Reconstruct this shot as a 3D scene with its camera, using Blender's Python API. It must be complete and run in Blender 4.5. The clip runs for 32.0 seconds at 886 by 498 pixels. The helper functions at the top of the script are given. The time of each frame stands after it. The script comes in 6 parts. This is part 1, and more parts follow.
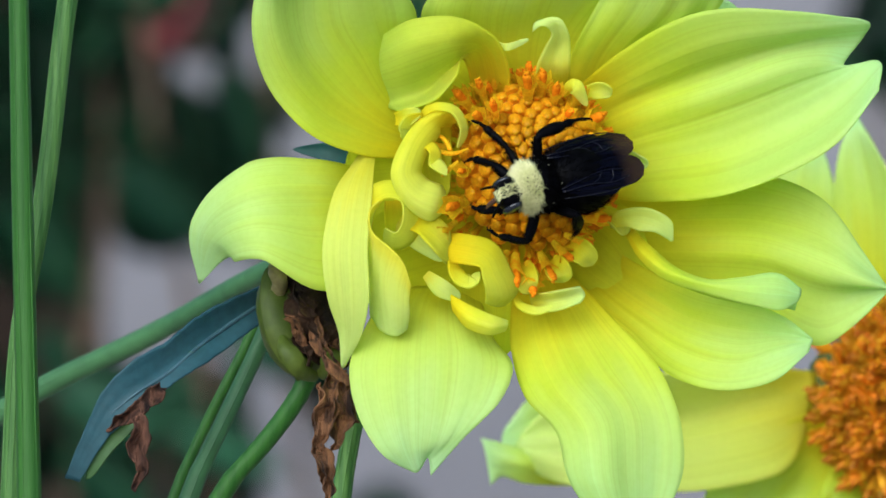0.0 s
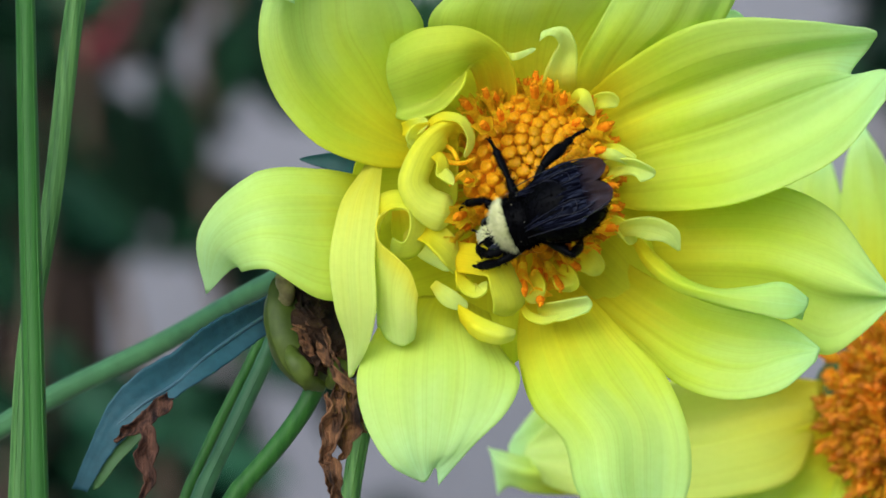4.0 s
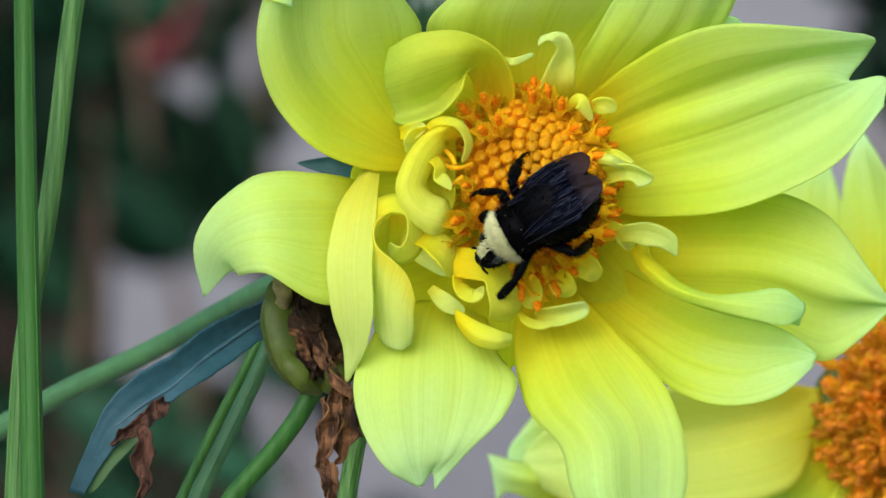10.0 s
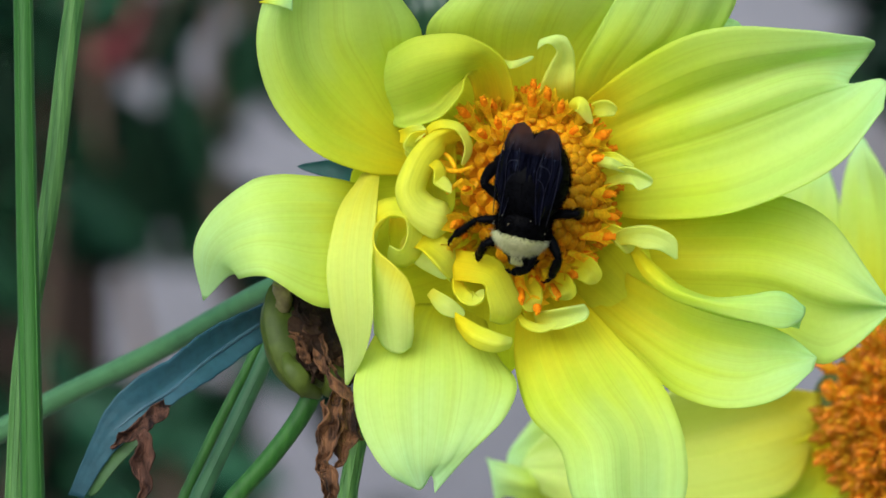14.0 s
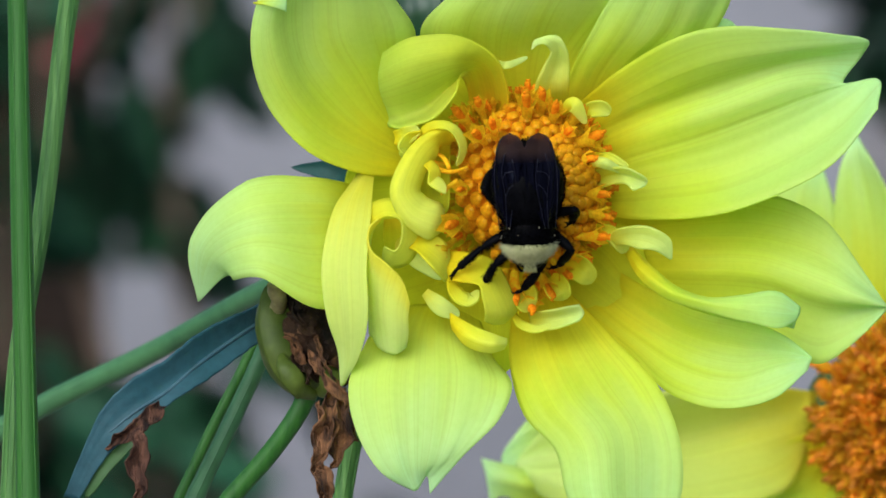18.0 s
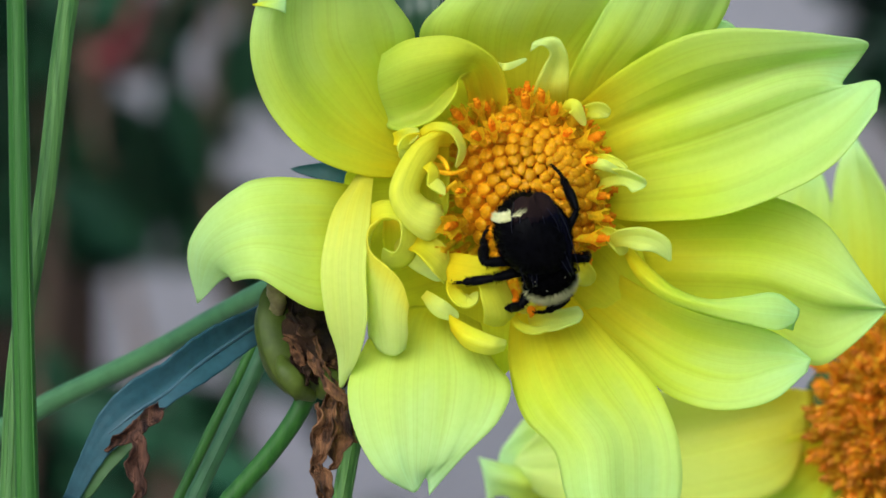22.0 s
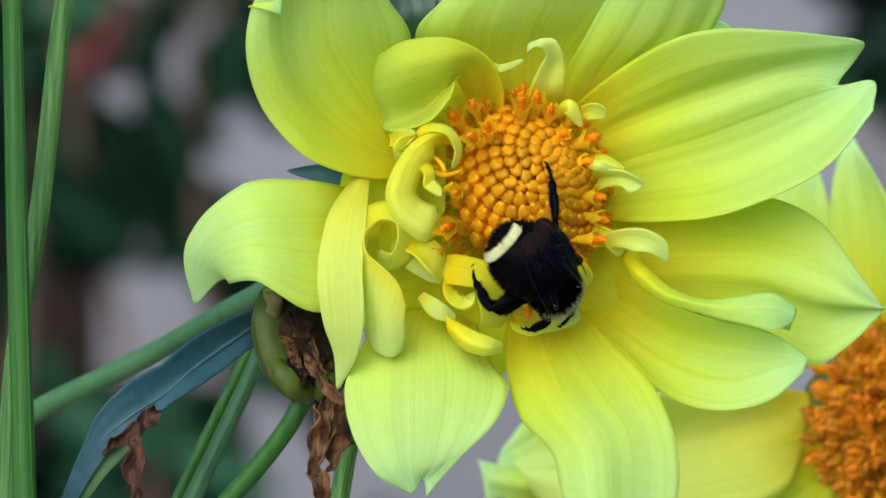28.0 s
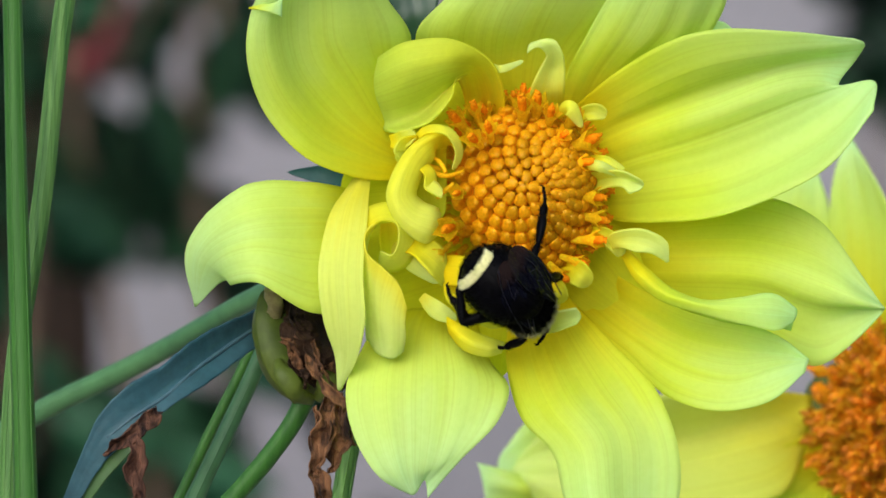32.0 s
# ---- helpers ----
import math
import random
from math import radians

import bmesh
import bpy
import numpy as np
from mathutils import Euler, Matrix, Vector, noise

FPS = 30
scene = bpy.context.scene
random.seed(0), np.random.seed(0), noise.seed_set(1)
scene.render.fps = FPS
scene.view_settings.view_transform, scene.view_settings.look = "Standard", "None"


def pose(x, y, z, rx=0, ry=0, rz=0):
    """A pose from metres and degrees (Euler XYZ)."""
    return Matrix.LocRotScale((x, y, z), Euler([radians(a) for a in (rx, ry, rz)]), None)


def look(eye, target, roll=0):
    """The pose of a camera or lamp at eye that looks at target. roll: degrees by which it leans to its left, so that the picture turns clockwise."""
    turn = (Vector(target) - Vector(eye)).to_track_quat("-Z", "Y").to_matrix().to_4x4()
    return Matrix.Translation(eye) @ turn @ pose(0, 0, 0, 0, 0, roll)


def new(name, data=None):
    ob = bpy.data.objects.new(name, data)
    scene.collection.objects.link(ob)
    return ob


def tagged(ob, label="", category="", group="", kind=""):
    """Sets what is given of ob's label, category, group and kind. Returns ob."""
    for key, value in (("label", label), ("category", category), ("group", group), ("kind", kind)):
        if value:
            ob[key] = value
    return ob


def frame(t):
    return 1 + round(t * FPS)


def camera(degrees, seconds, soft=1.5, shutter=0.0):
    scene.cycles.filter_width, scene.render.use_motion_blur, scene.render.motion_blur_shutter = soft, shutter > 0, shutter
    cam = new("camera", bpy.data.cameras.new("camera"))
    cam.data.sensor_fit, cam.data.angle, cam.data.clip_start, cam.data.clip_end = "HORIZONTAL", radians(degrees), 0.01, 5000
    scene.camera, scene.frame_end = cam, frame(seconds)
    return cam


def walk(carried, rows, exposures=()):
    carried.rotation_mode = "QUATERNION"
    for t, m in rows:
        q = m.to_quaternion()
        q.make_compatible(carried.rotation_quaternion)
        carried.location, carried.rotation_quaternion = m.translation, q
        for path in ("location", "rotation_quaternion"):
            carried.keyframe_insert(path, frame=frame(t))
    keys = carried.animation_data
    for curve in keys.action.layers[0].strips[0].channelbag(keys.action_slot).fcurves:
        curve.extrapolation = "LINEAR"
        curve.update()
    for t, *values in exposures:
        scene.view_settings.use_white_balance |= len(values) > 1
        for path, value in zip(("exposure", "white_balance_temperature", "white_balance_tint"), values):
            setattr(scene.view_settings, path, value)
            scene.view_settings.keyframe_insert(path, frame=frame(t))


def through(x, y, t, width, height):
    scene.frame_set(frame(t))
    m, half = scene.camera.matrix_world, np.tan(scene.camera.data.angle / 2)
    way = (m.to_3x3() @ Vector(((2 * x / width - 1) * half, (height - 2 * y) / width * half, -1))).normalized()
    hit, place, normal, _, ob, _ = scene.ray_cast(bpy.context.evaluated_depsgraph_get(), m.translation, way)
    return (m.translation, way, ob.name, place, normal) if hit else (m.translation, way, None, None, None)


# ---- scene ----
# A bumblebee working over a pale yellow dahlia in a garden bed, seen through a long lens.
# Modelling unit: millimetres round the point (0, 0, 0.9 m); y runs away from the camera.
from collections import defaultdict

# ---- camera ----
cam = camera(3.742, 32.0, soft=1.6, shutter=0.5)
cam.data.dof.use_dof = True
cam.data.dof.focus_distance = 1.492
cam.data.dof.aperture_fstop = 78.0
PATH = [
    (0.0, pose(0.00000, -1.5, 0.9, 89.9064, -0.313, 0.0187)),
    (0.5, pose(0.00000, -1.5, 0.9, 89.9191, -0.245, 0.0408)),
    (1.0, pose(0.00000, -1.5, 0.9, 89.9317, -0.140, 0.0518)),
    (1.5, pose(0.00000, -1.5, 0.9, 89.9403, -0.133, 0.0568)),
    (2.0, pose(0.00000, -1.5, 0.9, 89.9371, -0.061, 0.0501)),
    (2.5, pose(0.00000, -1.5, 0.9, 89.9391, -0.099, 0.0503)),
    (3.0, pose(0.00000, -1.5, 0.9, 89.9402, -0.174, 0.0528)),
    (3.5, pose(0.00000, -1.5, 0.9, 89.9441, -0.195, 0.0507)),
    (4.4, pose(0.00000, -1.5, 0.9, 89.9495, -0.262, 0.0487)),
    (5.5, pose(0.00000, -1.5, 0.9, 89.9562, -0.343, 0.0463)),
    (6.0, pose(0.00000, -1.5, 0.9, 89.9549, -0.380, 0.0446)),
    (6.5, pose(0.00000, -1.5, 0.9, 89.9554, -0.418, 0.0457)),
    (7.0, pose(0.00000, -1.5, 0.9, 89.9555, -0.526, 0.0434)),
    (7.5, pose(0.00000, -1.5, 0.9, 89.9581, -0.556, 0.0440)),
    (8.0, pose(0.00000, -1.5, 0.9, 89.9618, -0.526, 0.0452)),
    (8.5, pose(0.00000, -1.5, 0.9, 89.9664, -0.524, 0.0448)),
    (9.0, pose(0.00000, -1.5, 0.9, 89.9644, -0.557, 0.0468)),
    (9.5, pose(0.00000, -1.5, 0.9, 89.9639, -0.543, 0.0394)),
    (10.0, pose(0.00000, -1.5, 0.9, 89.9669, -0.477, 0.0377)),
    (10.5, pose(0.00000, -1.5, 0.9, 89.9660, -0.496, 0.0378)),
    (11.0, pose(0.00000, -1.5, 0.9, 89.9675, -0.530, 0.0352)),
    (11.5, pose(0.00000, -1.5, 0.9, 89.9653, -0.661, 0.0349)),
    (12.0, pose(0.00000, -1.5, 0.9, 89.9675, -0.538, 0.0280)),
    (12.5, pose(0.00000, -1.5, 0.9, 89.9735, -0.564, 0.0391)),
    (13.0, pose(0.00000, -1.5, 0.9, 89.9768, -0.427, 0.0367)),
    (13.5, pose(0.00000, -1.5, 0.9, 89.9774, -0.557, 0.0385)),
    (14.0, pose(0.00000, -1.5, 0.9, 89.9801, -0.435, 0.0371)),
    (14.5, pose(0.00000, -1.5, 0.9, 89.9773, -0.626, 0.0361)),
    (15.4, pose(0.00000, -1.5, 0.9, 89.9804, -0.518, 0.0338)),
    (16.0, pose(0.00000, -1.5, 0.9, 89.9824, -0.446, 0.0322)),
    (16.5, pose(0.00000, -1.5, 0.9, 89.9841, -0.386, 0.0309)),
    (17.0, pose(0.00000, -1.5, 0.9, 89.9831, -0.301, 0.0214)),
    (17.5, pose(0.00000, -1.5, 0.9, 89.9859, -0.461, 0.0294)),
    (18.0, pose(0.00000, -1.5, 0.9, 89.9831, -0.294, 0.0146)),
    (18.5, pose(0.00000, -1.5, 0.9, 89.9833, -0.406, 0.0095)),
    (19.0, pose(0.00000, -1.5, 0.9, 89.9911, -0.300, 0.0137)),
    (19.5, pose(0.00000, -1.5, 0.9, 89.9920, -0.423, 0.0087)),
    (20.0, pose(0.00000, -1.5, 0.9, 89.9915, -0.380, 0.0081)),
    (20.5, pose(0.00000, -1.5, 0.9, 89.9918, -0.402, 0.0118)),
    (21.0, pose(0.00000, -1.5, 0.9, 89.9887, -0.366, 0.0121)),
    (21.5, pose(0.00000, -1.5, 0.9, 89.9883, -0.382, 0.0158)),
    (22.0, pose(0.00000, -1.5, 0.9, 89.9900, -0.317, 0.0114)),
    (22.5, pose(0.00000, -1.5, 0.9, 89.9917, -0.319, 0.0147)),
    (23.0, pose(0.00000, -1.5, 0.9, 89.9913, -0.264, 0.0089)),
    (23.5, pose(0.00000, -1.5, 0.9, 89.9911, -0.428, 0.0046)),
    (24.0, pose(0.00000, -1.5, 0.9, 89.9937, -0.324, 0.0083)),
    (24.5, pose(0.00000, -1.5, 0.9, 89.9951, -0.382, 0.0086)),
    (25.0, pose(0.00000, -1.5, 0.9, 89.9959, -0.366, 0.0048)),
    (25.5, pose(0.00000, -1.5, 0.9, 89.9969, -0.345, 0.0047)),
    (26.4, pose(0.00000, -1.5, 0.9, 89.9968, -0.302, 0.0019)),
    (27.0, pose(0.00000, -1.5, 0.9, 89.9968, -0.274, -0.0000)),
    (27.5, pose(0.00000, -1.5, 0.9, 89.9968, -0.251, -0.0016)),
    (28.0, pose(0.00000, -1.5, 0.9, 89.9957, -0.138, -0.0035)),
    (28.5, pose(0.00000, -1.5, 0.9, 89.9978, -0.085, -0.0028)),
    (29.0, pose(0.00000, -1.5, 0.9, 89.9997, -0.146, -0.0044)),
    (29.5, pose(0.00000, -1.5, 0.9, 89.9979, -0.125, -0.0068)),
    (30.0, pose(0.00000, -1.5, 0.9, 89.9987, -0.048, -0.0089)),
    (30.5, pose(0.00000, -1.5, 0.9, 89.9996, -0.033, -0.0099)),
    (31.0, pose(0.00000, -1.5, 0.9, 89.9987, -0.040, -0.0080)),
    (31.5, pose(0.00000, -1.5, 0.9, 89.9987, -0.088, -0.0033)),
    (32.0, pose(0.00000, -1.5, 0.9, 90.0000, -0.000, 0.0000)),
]
LIGHT_ROWS = [(0.0, 0.06, 5620.0, 3.2), (1.0, 0.06, 5820.0, 5.2), (2.0, 0.02, 5600.0, 3.0), (3.0, 0.0, 5580.0, 2.8), (3.5, 0.0, 5620.0, 3.2), (6.0, 0.02, 5600.0, 3.0), (8.0, 0.04, 5720.0, 4.2), (10.0, 0.05, 5850.0, 5.4), (12.0, 0.03, 5680.0, 3.8), (13.0, 0.04, 5720.0, 4.2), (17.0, 0.0, 5650.0, 3.5), (19.0, 0.01, 5660.0, 3.6), (25.0, 0.0, 5720.0, 4.2), (28.5, 0.01, 5740.0, 4.4), (29.0, 0.06, 5960.0, 6.6), (29.5, 0.06, 6020.0, 7.2), (30.0, 0.01, 5760.0, 4.6), (30.5, 0.01, 5760.0, 4.6), (31.0, 0.02, 5870.0, 5.7), (31.5, 0.02, 5870.0, 5.7), (32.0, 0.07, 6120.0, 8.3)]
walk(cam, PATH, exposures=LIGHT_ROWS)

# ---- light: a bright overcast sky, the sun behind thin cloud ----
world = bpy.data.worlds.new("sky")
scene.world = world
world.use_nodes = True
wn = world.node_tree.nodes
sky = wn.new("ShaderNodeTexSky")
sky.sky_type = "NISHITA"
sky.sun_disc = False
sky.sun_elevation = radians(30)
sky.sun_rotation = radians(205)
sky.air_density, sky.dust_density, sky.ozone_density = 1.0, 3.0, 1.0
wn["Background"].inputs["Strength"].default_value = 0.145
world.node_tree.links.new(sky.outputs[0], wn["Background"].inputs["Color"])
sun = new("sun", bpy.data.lights.new("sun", "SUN"))
sun.data.energy = 2.42
sun.data.angle = radians(60)
sun.data.color = (1.0, 0.985, 0.96)
sun.matrix_world = look((-1.4, -3.0, 2.7), (0, 0, 0.9))

MM = 0.001
LIFT = Vector((0, 0, 0.9))
ORIGIN = {}


# ---- helpers ----
def thing(name, origin, label, category, group="", kind=""):
    ob = new(name)
    ob.empty_display_size = 0.005
    ob.location = Vector(origin) * MM + LIFT
    ORIGIN[ob.name] = Vector(origin)
    return tagged(ob, label, category, group, kind)


def finish(bm, name, material, shift=Vector((0, 0, 0)), smooth=True):
    for v in bm.verts:
        v.co = (v.co - shift) * MM
    for f in bm.faces:
        f.smooth = smooth
    mesh = bpy.data.meshes.new(name)
    bm.to_mesh(mesh)
    bm.free()
    mesh.materials.append(material)
    return mesh


def part(name, bm, material, parent, label="", solid=0.0, smooth=True, local=False):
    """One mesh under a thing or a part; its points are in the millimetres of the plan, or of the parent if local."""
    shift = Vector((0, 0, 0)) if local else ORIGIN.get(parent.name, Vector((0, 0, 0)))
    ob = new(name, finish(bm, name, material, shift, smooth))
    ob.parent = parent
    ORIGIN[ob.name] = shift
    if solid:
        mod = ob.modifiers.new("thickness", "SOLIDIFY")
        mod.thickness, mod.offset = solid * MM, 0.0
    return tagged(ob, label)


def piece(name, mesh, parent, matrix):
    """A piece on a shared mesh; the matrix is in the plan's millimetres."""
    ob = new(name, mesh)
    ob.parent = parent
    m = matrix.copy()
    m.translation = (m.translation - ORIGIN.get(parent.name, Vector((0, 0, 0)))) * MM
    ob.matrix_basis = m
    return ob


def spline(points, u):
    """Catmull-Rom through points (tuples or floats), u from 0 to 1."""
    n = len(points) - 1
    x = min(max(u, 0.0), 1.0) * n
    i = min(int(x), n - 1)
    f = x - i
    get = lambda k: np.array(points[min(max(k, 0), n)], dtype=float)
    p0, p1, p2, p3 = get(i - 1), get(i), get(i + 1), get(i + 2)
    if i == 0:
        p0 = 2 * p1 - p2
    if i == n - 1:
        p3 = 2 * p2 - p1
    c0, c1, c2 = [float(np.linalg.norm(q)) + 1e-6 for q in (p1 - p0, p2 - p1, p3 - p2)]
    v1 = ((p1 - p0) / c0 * c1 + (p2 - p1) / c1 * c0) / (c0 + c1) * c1
    v2 = ((p2 - p1) / c1 * c2 + (p3 - p2) / c2 * c1) / (c1 + c2) * c1
    if p1.ndim == 0:
        v1, v2 = (p2 - p0) / 2, (p3 - p1) / 2
    g = f * f
    return p1 * (2 * g * f - 3 * g + 1) + v1 * (g * f - 2 * g + f) + p2 * (3 * g - 2 * g * f) + v2 * (g * f - g)


def petal_mesh(spine, a, b, cup=0.25, ridge=0.16, lift_a=0.0, lift_b=0.0, wave=0.0, seed=0, n=36, m=18, side=None, crumple=0.0, teeth=0.0, edge=None, blunt_end=True, notch=0.0, tilt=0.0):
    """A petal lofted along its midrib. a, b: half-widths to the left and right of its growth, in mm; cup: how far its
    edges come forward; lift_a, lift_b: how far each edge alone rolls forward; side: another plane for the widths."""
    bm = bmesh.new()
    uv = bm.loops.layers.uv.new("UVMap")
    grid, coords = [], {}
    for i in range(n + 1):
        u = i / n
        p = Vector(spline(spine, u))
        t = Vector(spline(spine, min(u + 0.02, 1))) - Vector(spline(spine, max(u - 0.02, 0)))
        t.normalize()
        across = Vector((-t.z, 0, t.x)) if side is None else Vector(side).cross(t)
        if across.length < 1e-4:
            across = Vector((1, 0, 0))
        across.normalize()
        if edge is not None:
            across = (Vector((0, math.cos(radians(edge)), 0)) + across * math.sin(radians(edge))).normalized()
        front = across.cross(t)
        if front.y > 0 and side is None:
            front = -front
        if tilt:
            k = radians(tilt) * math.sin(math.pi * (0.12 + 0.76 * u)) ** 0.5
            across, front = across * math.cos(k) + front * math.sin(k), front * math.cos(k) - across * math.sin(k)
        wa, wb = max(float(spline(a, u)), 0.02), max(float(spline(b, u)), 0.02)
        if u > 0.88 and blunt_end:
            blunt = max(0.06, math.sqrt(max(0.0, 1 - ((u - 0.88) / 0.12) ** 2)))
            wa, wb = wa * blunt, wb * blunt
        nick = 1 - teeth * (u * 13 % 1.0) * min(1.0, 5 * u)
        wa, wb = wa * nick, wb * nick
        row = []
        for j in range(m + 1):
            v = 2 * j / m - 1
            w = wa if v > 0 else wb
            q = p + across * (v * w)
            if notch and u > 0.86:
                q += t * (notch * (1 - 2.2 * math.exp(-(v + 0.15) ** 2 / 0.07)) * ((u - 0.86) / 0.14) ** 2)
            bend = cup * v * v * w
            bend += (lift_a if v > 0 else lift_b) * max(abs(v) - 0.35, 0) ** 2 * w * 2.2
            bend += ridge * min(1.0, (wa + wb) / 11) ** 1.5 * (math.sin(v * 6.5 + seed + u) + 0.35 * math.sin(v * 16 + seed * 2)) * math.sin(math.pi * min(u * 1.2 + 0.05, 1)) * (1 - abs(v) * 0.4)
            k = Vector((q.x * 0.11 + seed * 3.1, q.y * 0.1, q.z * 0.11))
            bend += wave * noise.noise(k) + 0.25 * wave * noise.noise(k * 3.7)
            q += front * bend
            if crumple:
                k = q * 0.42 + Vector((seed, 0, 0))
                q += Vector((noise.noise(k), noise.noise(k + Vector((7, 0, 0))) * 1.3, noise.noise(k + Vector((0, 9, 0))))) * crumple
                q += Vector((noise.noise(k * 2.9), noise.noise(k * 3.1), 0)) * (crumple * 0.45)
            vert = bm.verts.new(q)
            coords[vert] = (j / m, u)
            row.append(vert)
        grid.append(row)
    for i in range(n):
        for j in range(m):
            f = bm.faces.new((grid[i][j], grid[i][j + 1], grid[i + 1][j + 1], grid[i + 1][j]))
            for loop in f.loops:
                loop[uv].uv = coords[loop.vert]
    return bm


def net_mesh(rows, n=36, m=26, rib=0.2, wave=0.3, seed=0, teeth=0.0):
    """A petal spun over a net of guide points: rows from base to tip, each from one edge to the other, in mm.
    rib: height of the fine lengthwise ribs; wave: slow unevenness; teeth: how deep the edges are nicked."""
    bm = bmesh.new()
    uv = bm.loops.layers.uv.new("UVMap")
    columns = list(zip(*rows))
    points = []
    for i in range(n + 1):
        section = [spline(c, i / n) for c in columns]
        points.append([spline(section, j / m) for j in range(m + 1)])
    grid = np.array(points)
    du = np.gradient(grid, axis=0)
    dv = np.gradient(grid, axis=1)
    normal = np.cross(du, dv)
    normal /= np.linalg.norm(normal, axis=2, keepdims=True) + 1e-9
    if normal[:, :, 1].mean() > 0:
        normal = -normal
    verts = []
    for i in range(n + 1):
        row = []
        for j in range(m + 1):
            u, v = i / n, j / m
            p = Vector(grid[i, j])
            if teeth:
                p = p.lerp(Vector(grid[i, m // 2]), teeth * 2 * abs(v - 0.5) * (u * 11 % 1.0))
            lines = noise.noise(Vector((v * 7 + seed * 3.7, u * 0.5, seed))) + 0.5 * noise.noise(Vector((v * 17 + seed * 1.3, u * 0.6, seed + 4)))
            lift = rib * lines * math.sin(math.pi * min(0.06 + u * 0.9, 1)) + wave * noise.noise(p * 0.12 + Vector((seed * 2.3, 0, 0)))
            row.append(bm.verts.new(p + Vector(normal[i, j]) * lift))
        verts.append(row)
    for i in range(n):
        for j in range(m):
            f = bm.faces.new((verts[i][j], verts[i][j + 1], verts[i + 1][j + 1], verts[i + 1][j]))
            for loop, at in zip(f.loops, ((i, j), (i, j + 1), (i + 1, j + 1), (i + 1, j))):
                loop[uv].uv = (at[1] / m, at[0] / n)
    return bm


def tube(points, radii, sides=10, flat=1.0, bm=None, step=8, caps=True, bumpy=0.0):
    """A round stalk along points, radii at the points."""
    bm = bm or bmesh.new()
    n = max(2, (len(points) - 1) * step)
    last, before = None, None
    for i in range(n + 1):
        u = i / n
        p = Vector(spline(points, u))
        t = (Vector(spline(points, min(u + 0.01, 1))) - Vector(spline(points, max(u - 0.01, 0)))).normalized()
        x = t.orthogonal().normalized() if before is None else (before - t * before.dot(t)).normalized()
        before = x
        y = t.cross(x)
        r = float(spline(radii, u))
        ring = []
        for k in range(sides):
            c = 2 * math.pi * k / sides
            s = r * (1 + bumpy * noise.noise(p * 0.9 + Vector((k * 1.7, 0, 0))))
            ring.append(bm.verts.new(p + x * (s * math.cos(c)) + y * (s * flat * math.sin(c))))
        if last:
            for k in range(sides):
                bm.faces.new((last[k], last[(k + 1) % sides], ring[(k + 1) % sides], ring[k]))
        elif caps:
            bm.faces.new(list(reversed(ring)))
        last = ring
    if caps:
        bm.faces.new(last)
    return bm


def ball(center, axes, turn=None, segs=24, rings=16, bm=None, rough=0.0):
    bm = bm or bmesh.new()
    made = bmesh.ops.create_uvsphere(bm, u_segments=segs, v_segments=rings, radius=1.0)["verts"]
    for v in made:
        k = 1 + rough * noise.noise(v.co * 2.3 + Vector(center))
        q = Vector((v.co.x * axes[0], v.co.y * axes[1], v.co.z * axes[2])) * k
        if turn is not None:
            q = turn @ q
        v.co = q + Vector(center)
    return bm


def fur(bm, n, place, length, thick, rng, lean=(0, 0, 0)):
    """n hairs; place(rng) gives a root and a direction."""
    for _ in range(n):
        root, way = place(rng)
        way = (way + Vector(lean) + Vector((rng.gauss(0, 0.25), rng.gauss(0, 0.25), rng.gauss(0, 0.25)))).normalized()
        x = way.orthogonal().normalized()
        y = way.cross(x)
        h = length * rng.uniform(0.6, 1.2)
        c = [bm.verts.new(root + (x * math.cos(k * 2.094) + y * math.sin(k * 2.094)) * thick - way * 0.1) for k in range(3)]
        tip = bm.verts.new(root + way * h + Vector((0, 0, rng.gauss(0, 0.06))))
        for k in range(3):
            bm.faces.new((c[k], c[(k + 1) % 3], tip))
    return bm


# ---- materials ----
def material(name, build):
    mat = bpy.data.materials.new(name)
    mat.use_nodes = True
    tree = mat.node_tree
    bsdf = tree.nodes["Principled BSDF"]
    build(tree, tree.nodes, tree.links, bsdf)
    return mat


def ramp(nodes, stops):
    r = nodes.new("ShaderNodeValToRGB")
    while len(r.color_ramp.elements) < len(stops):
        r.color_ramp.elements.new(0.5)
    for e, (at, c) in zip(r.color_ramp.elements, stops):
        e.position, e.color = at, (*c, 1)
    return r


def noise_node(nodes, links, scale, detail=4.0, coords=None, stretch=None, kind="Object"):
    tc = nodes.new("ShaderNodeTexCoord")
    out = tc.outputs[kind] if coords is None else coords
    if stretch:
        mp = nodes.new("ShaderNodeMapping")
        mp.inputs["Scale"].default_value = stretch
        links.new(out, mp.inputs["Vector"])
        out = mp.outputs[0]
    nt = nodes.new("ShaderNodeTexNoise")
    nt.inputs["Scale"].default_value = scale
    nt.inputs["Detail"].default_value = detail
    links.new(out, nt.inputs["Vector"])
    return nt


def mix(nodes, links, fac, a, b, mode="MIX"):
    m = nodes.new("ShaderNodeMix")
    m.data_type, m.blend_type = "RGBA", mode
    for socket, value in ((m.inputs["Factor"], fac), (m.inputs["A"], a), (m.inputs["B"], b)):
        if isinstance(value, (int, float)):
            socket.default_value = value
        elif isinstance(value, tuple):
            socket.default_value = (*value, 1)
        else:
            links.new(value, socket)
    return m.outputs["Result"]


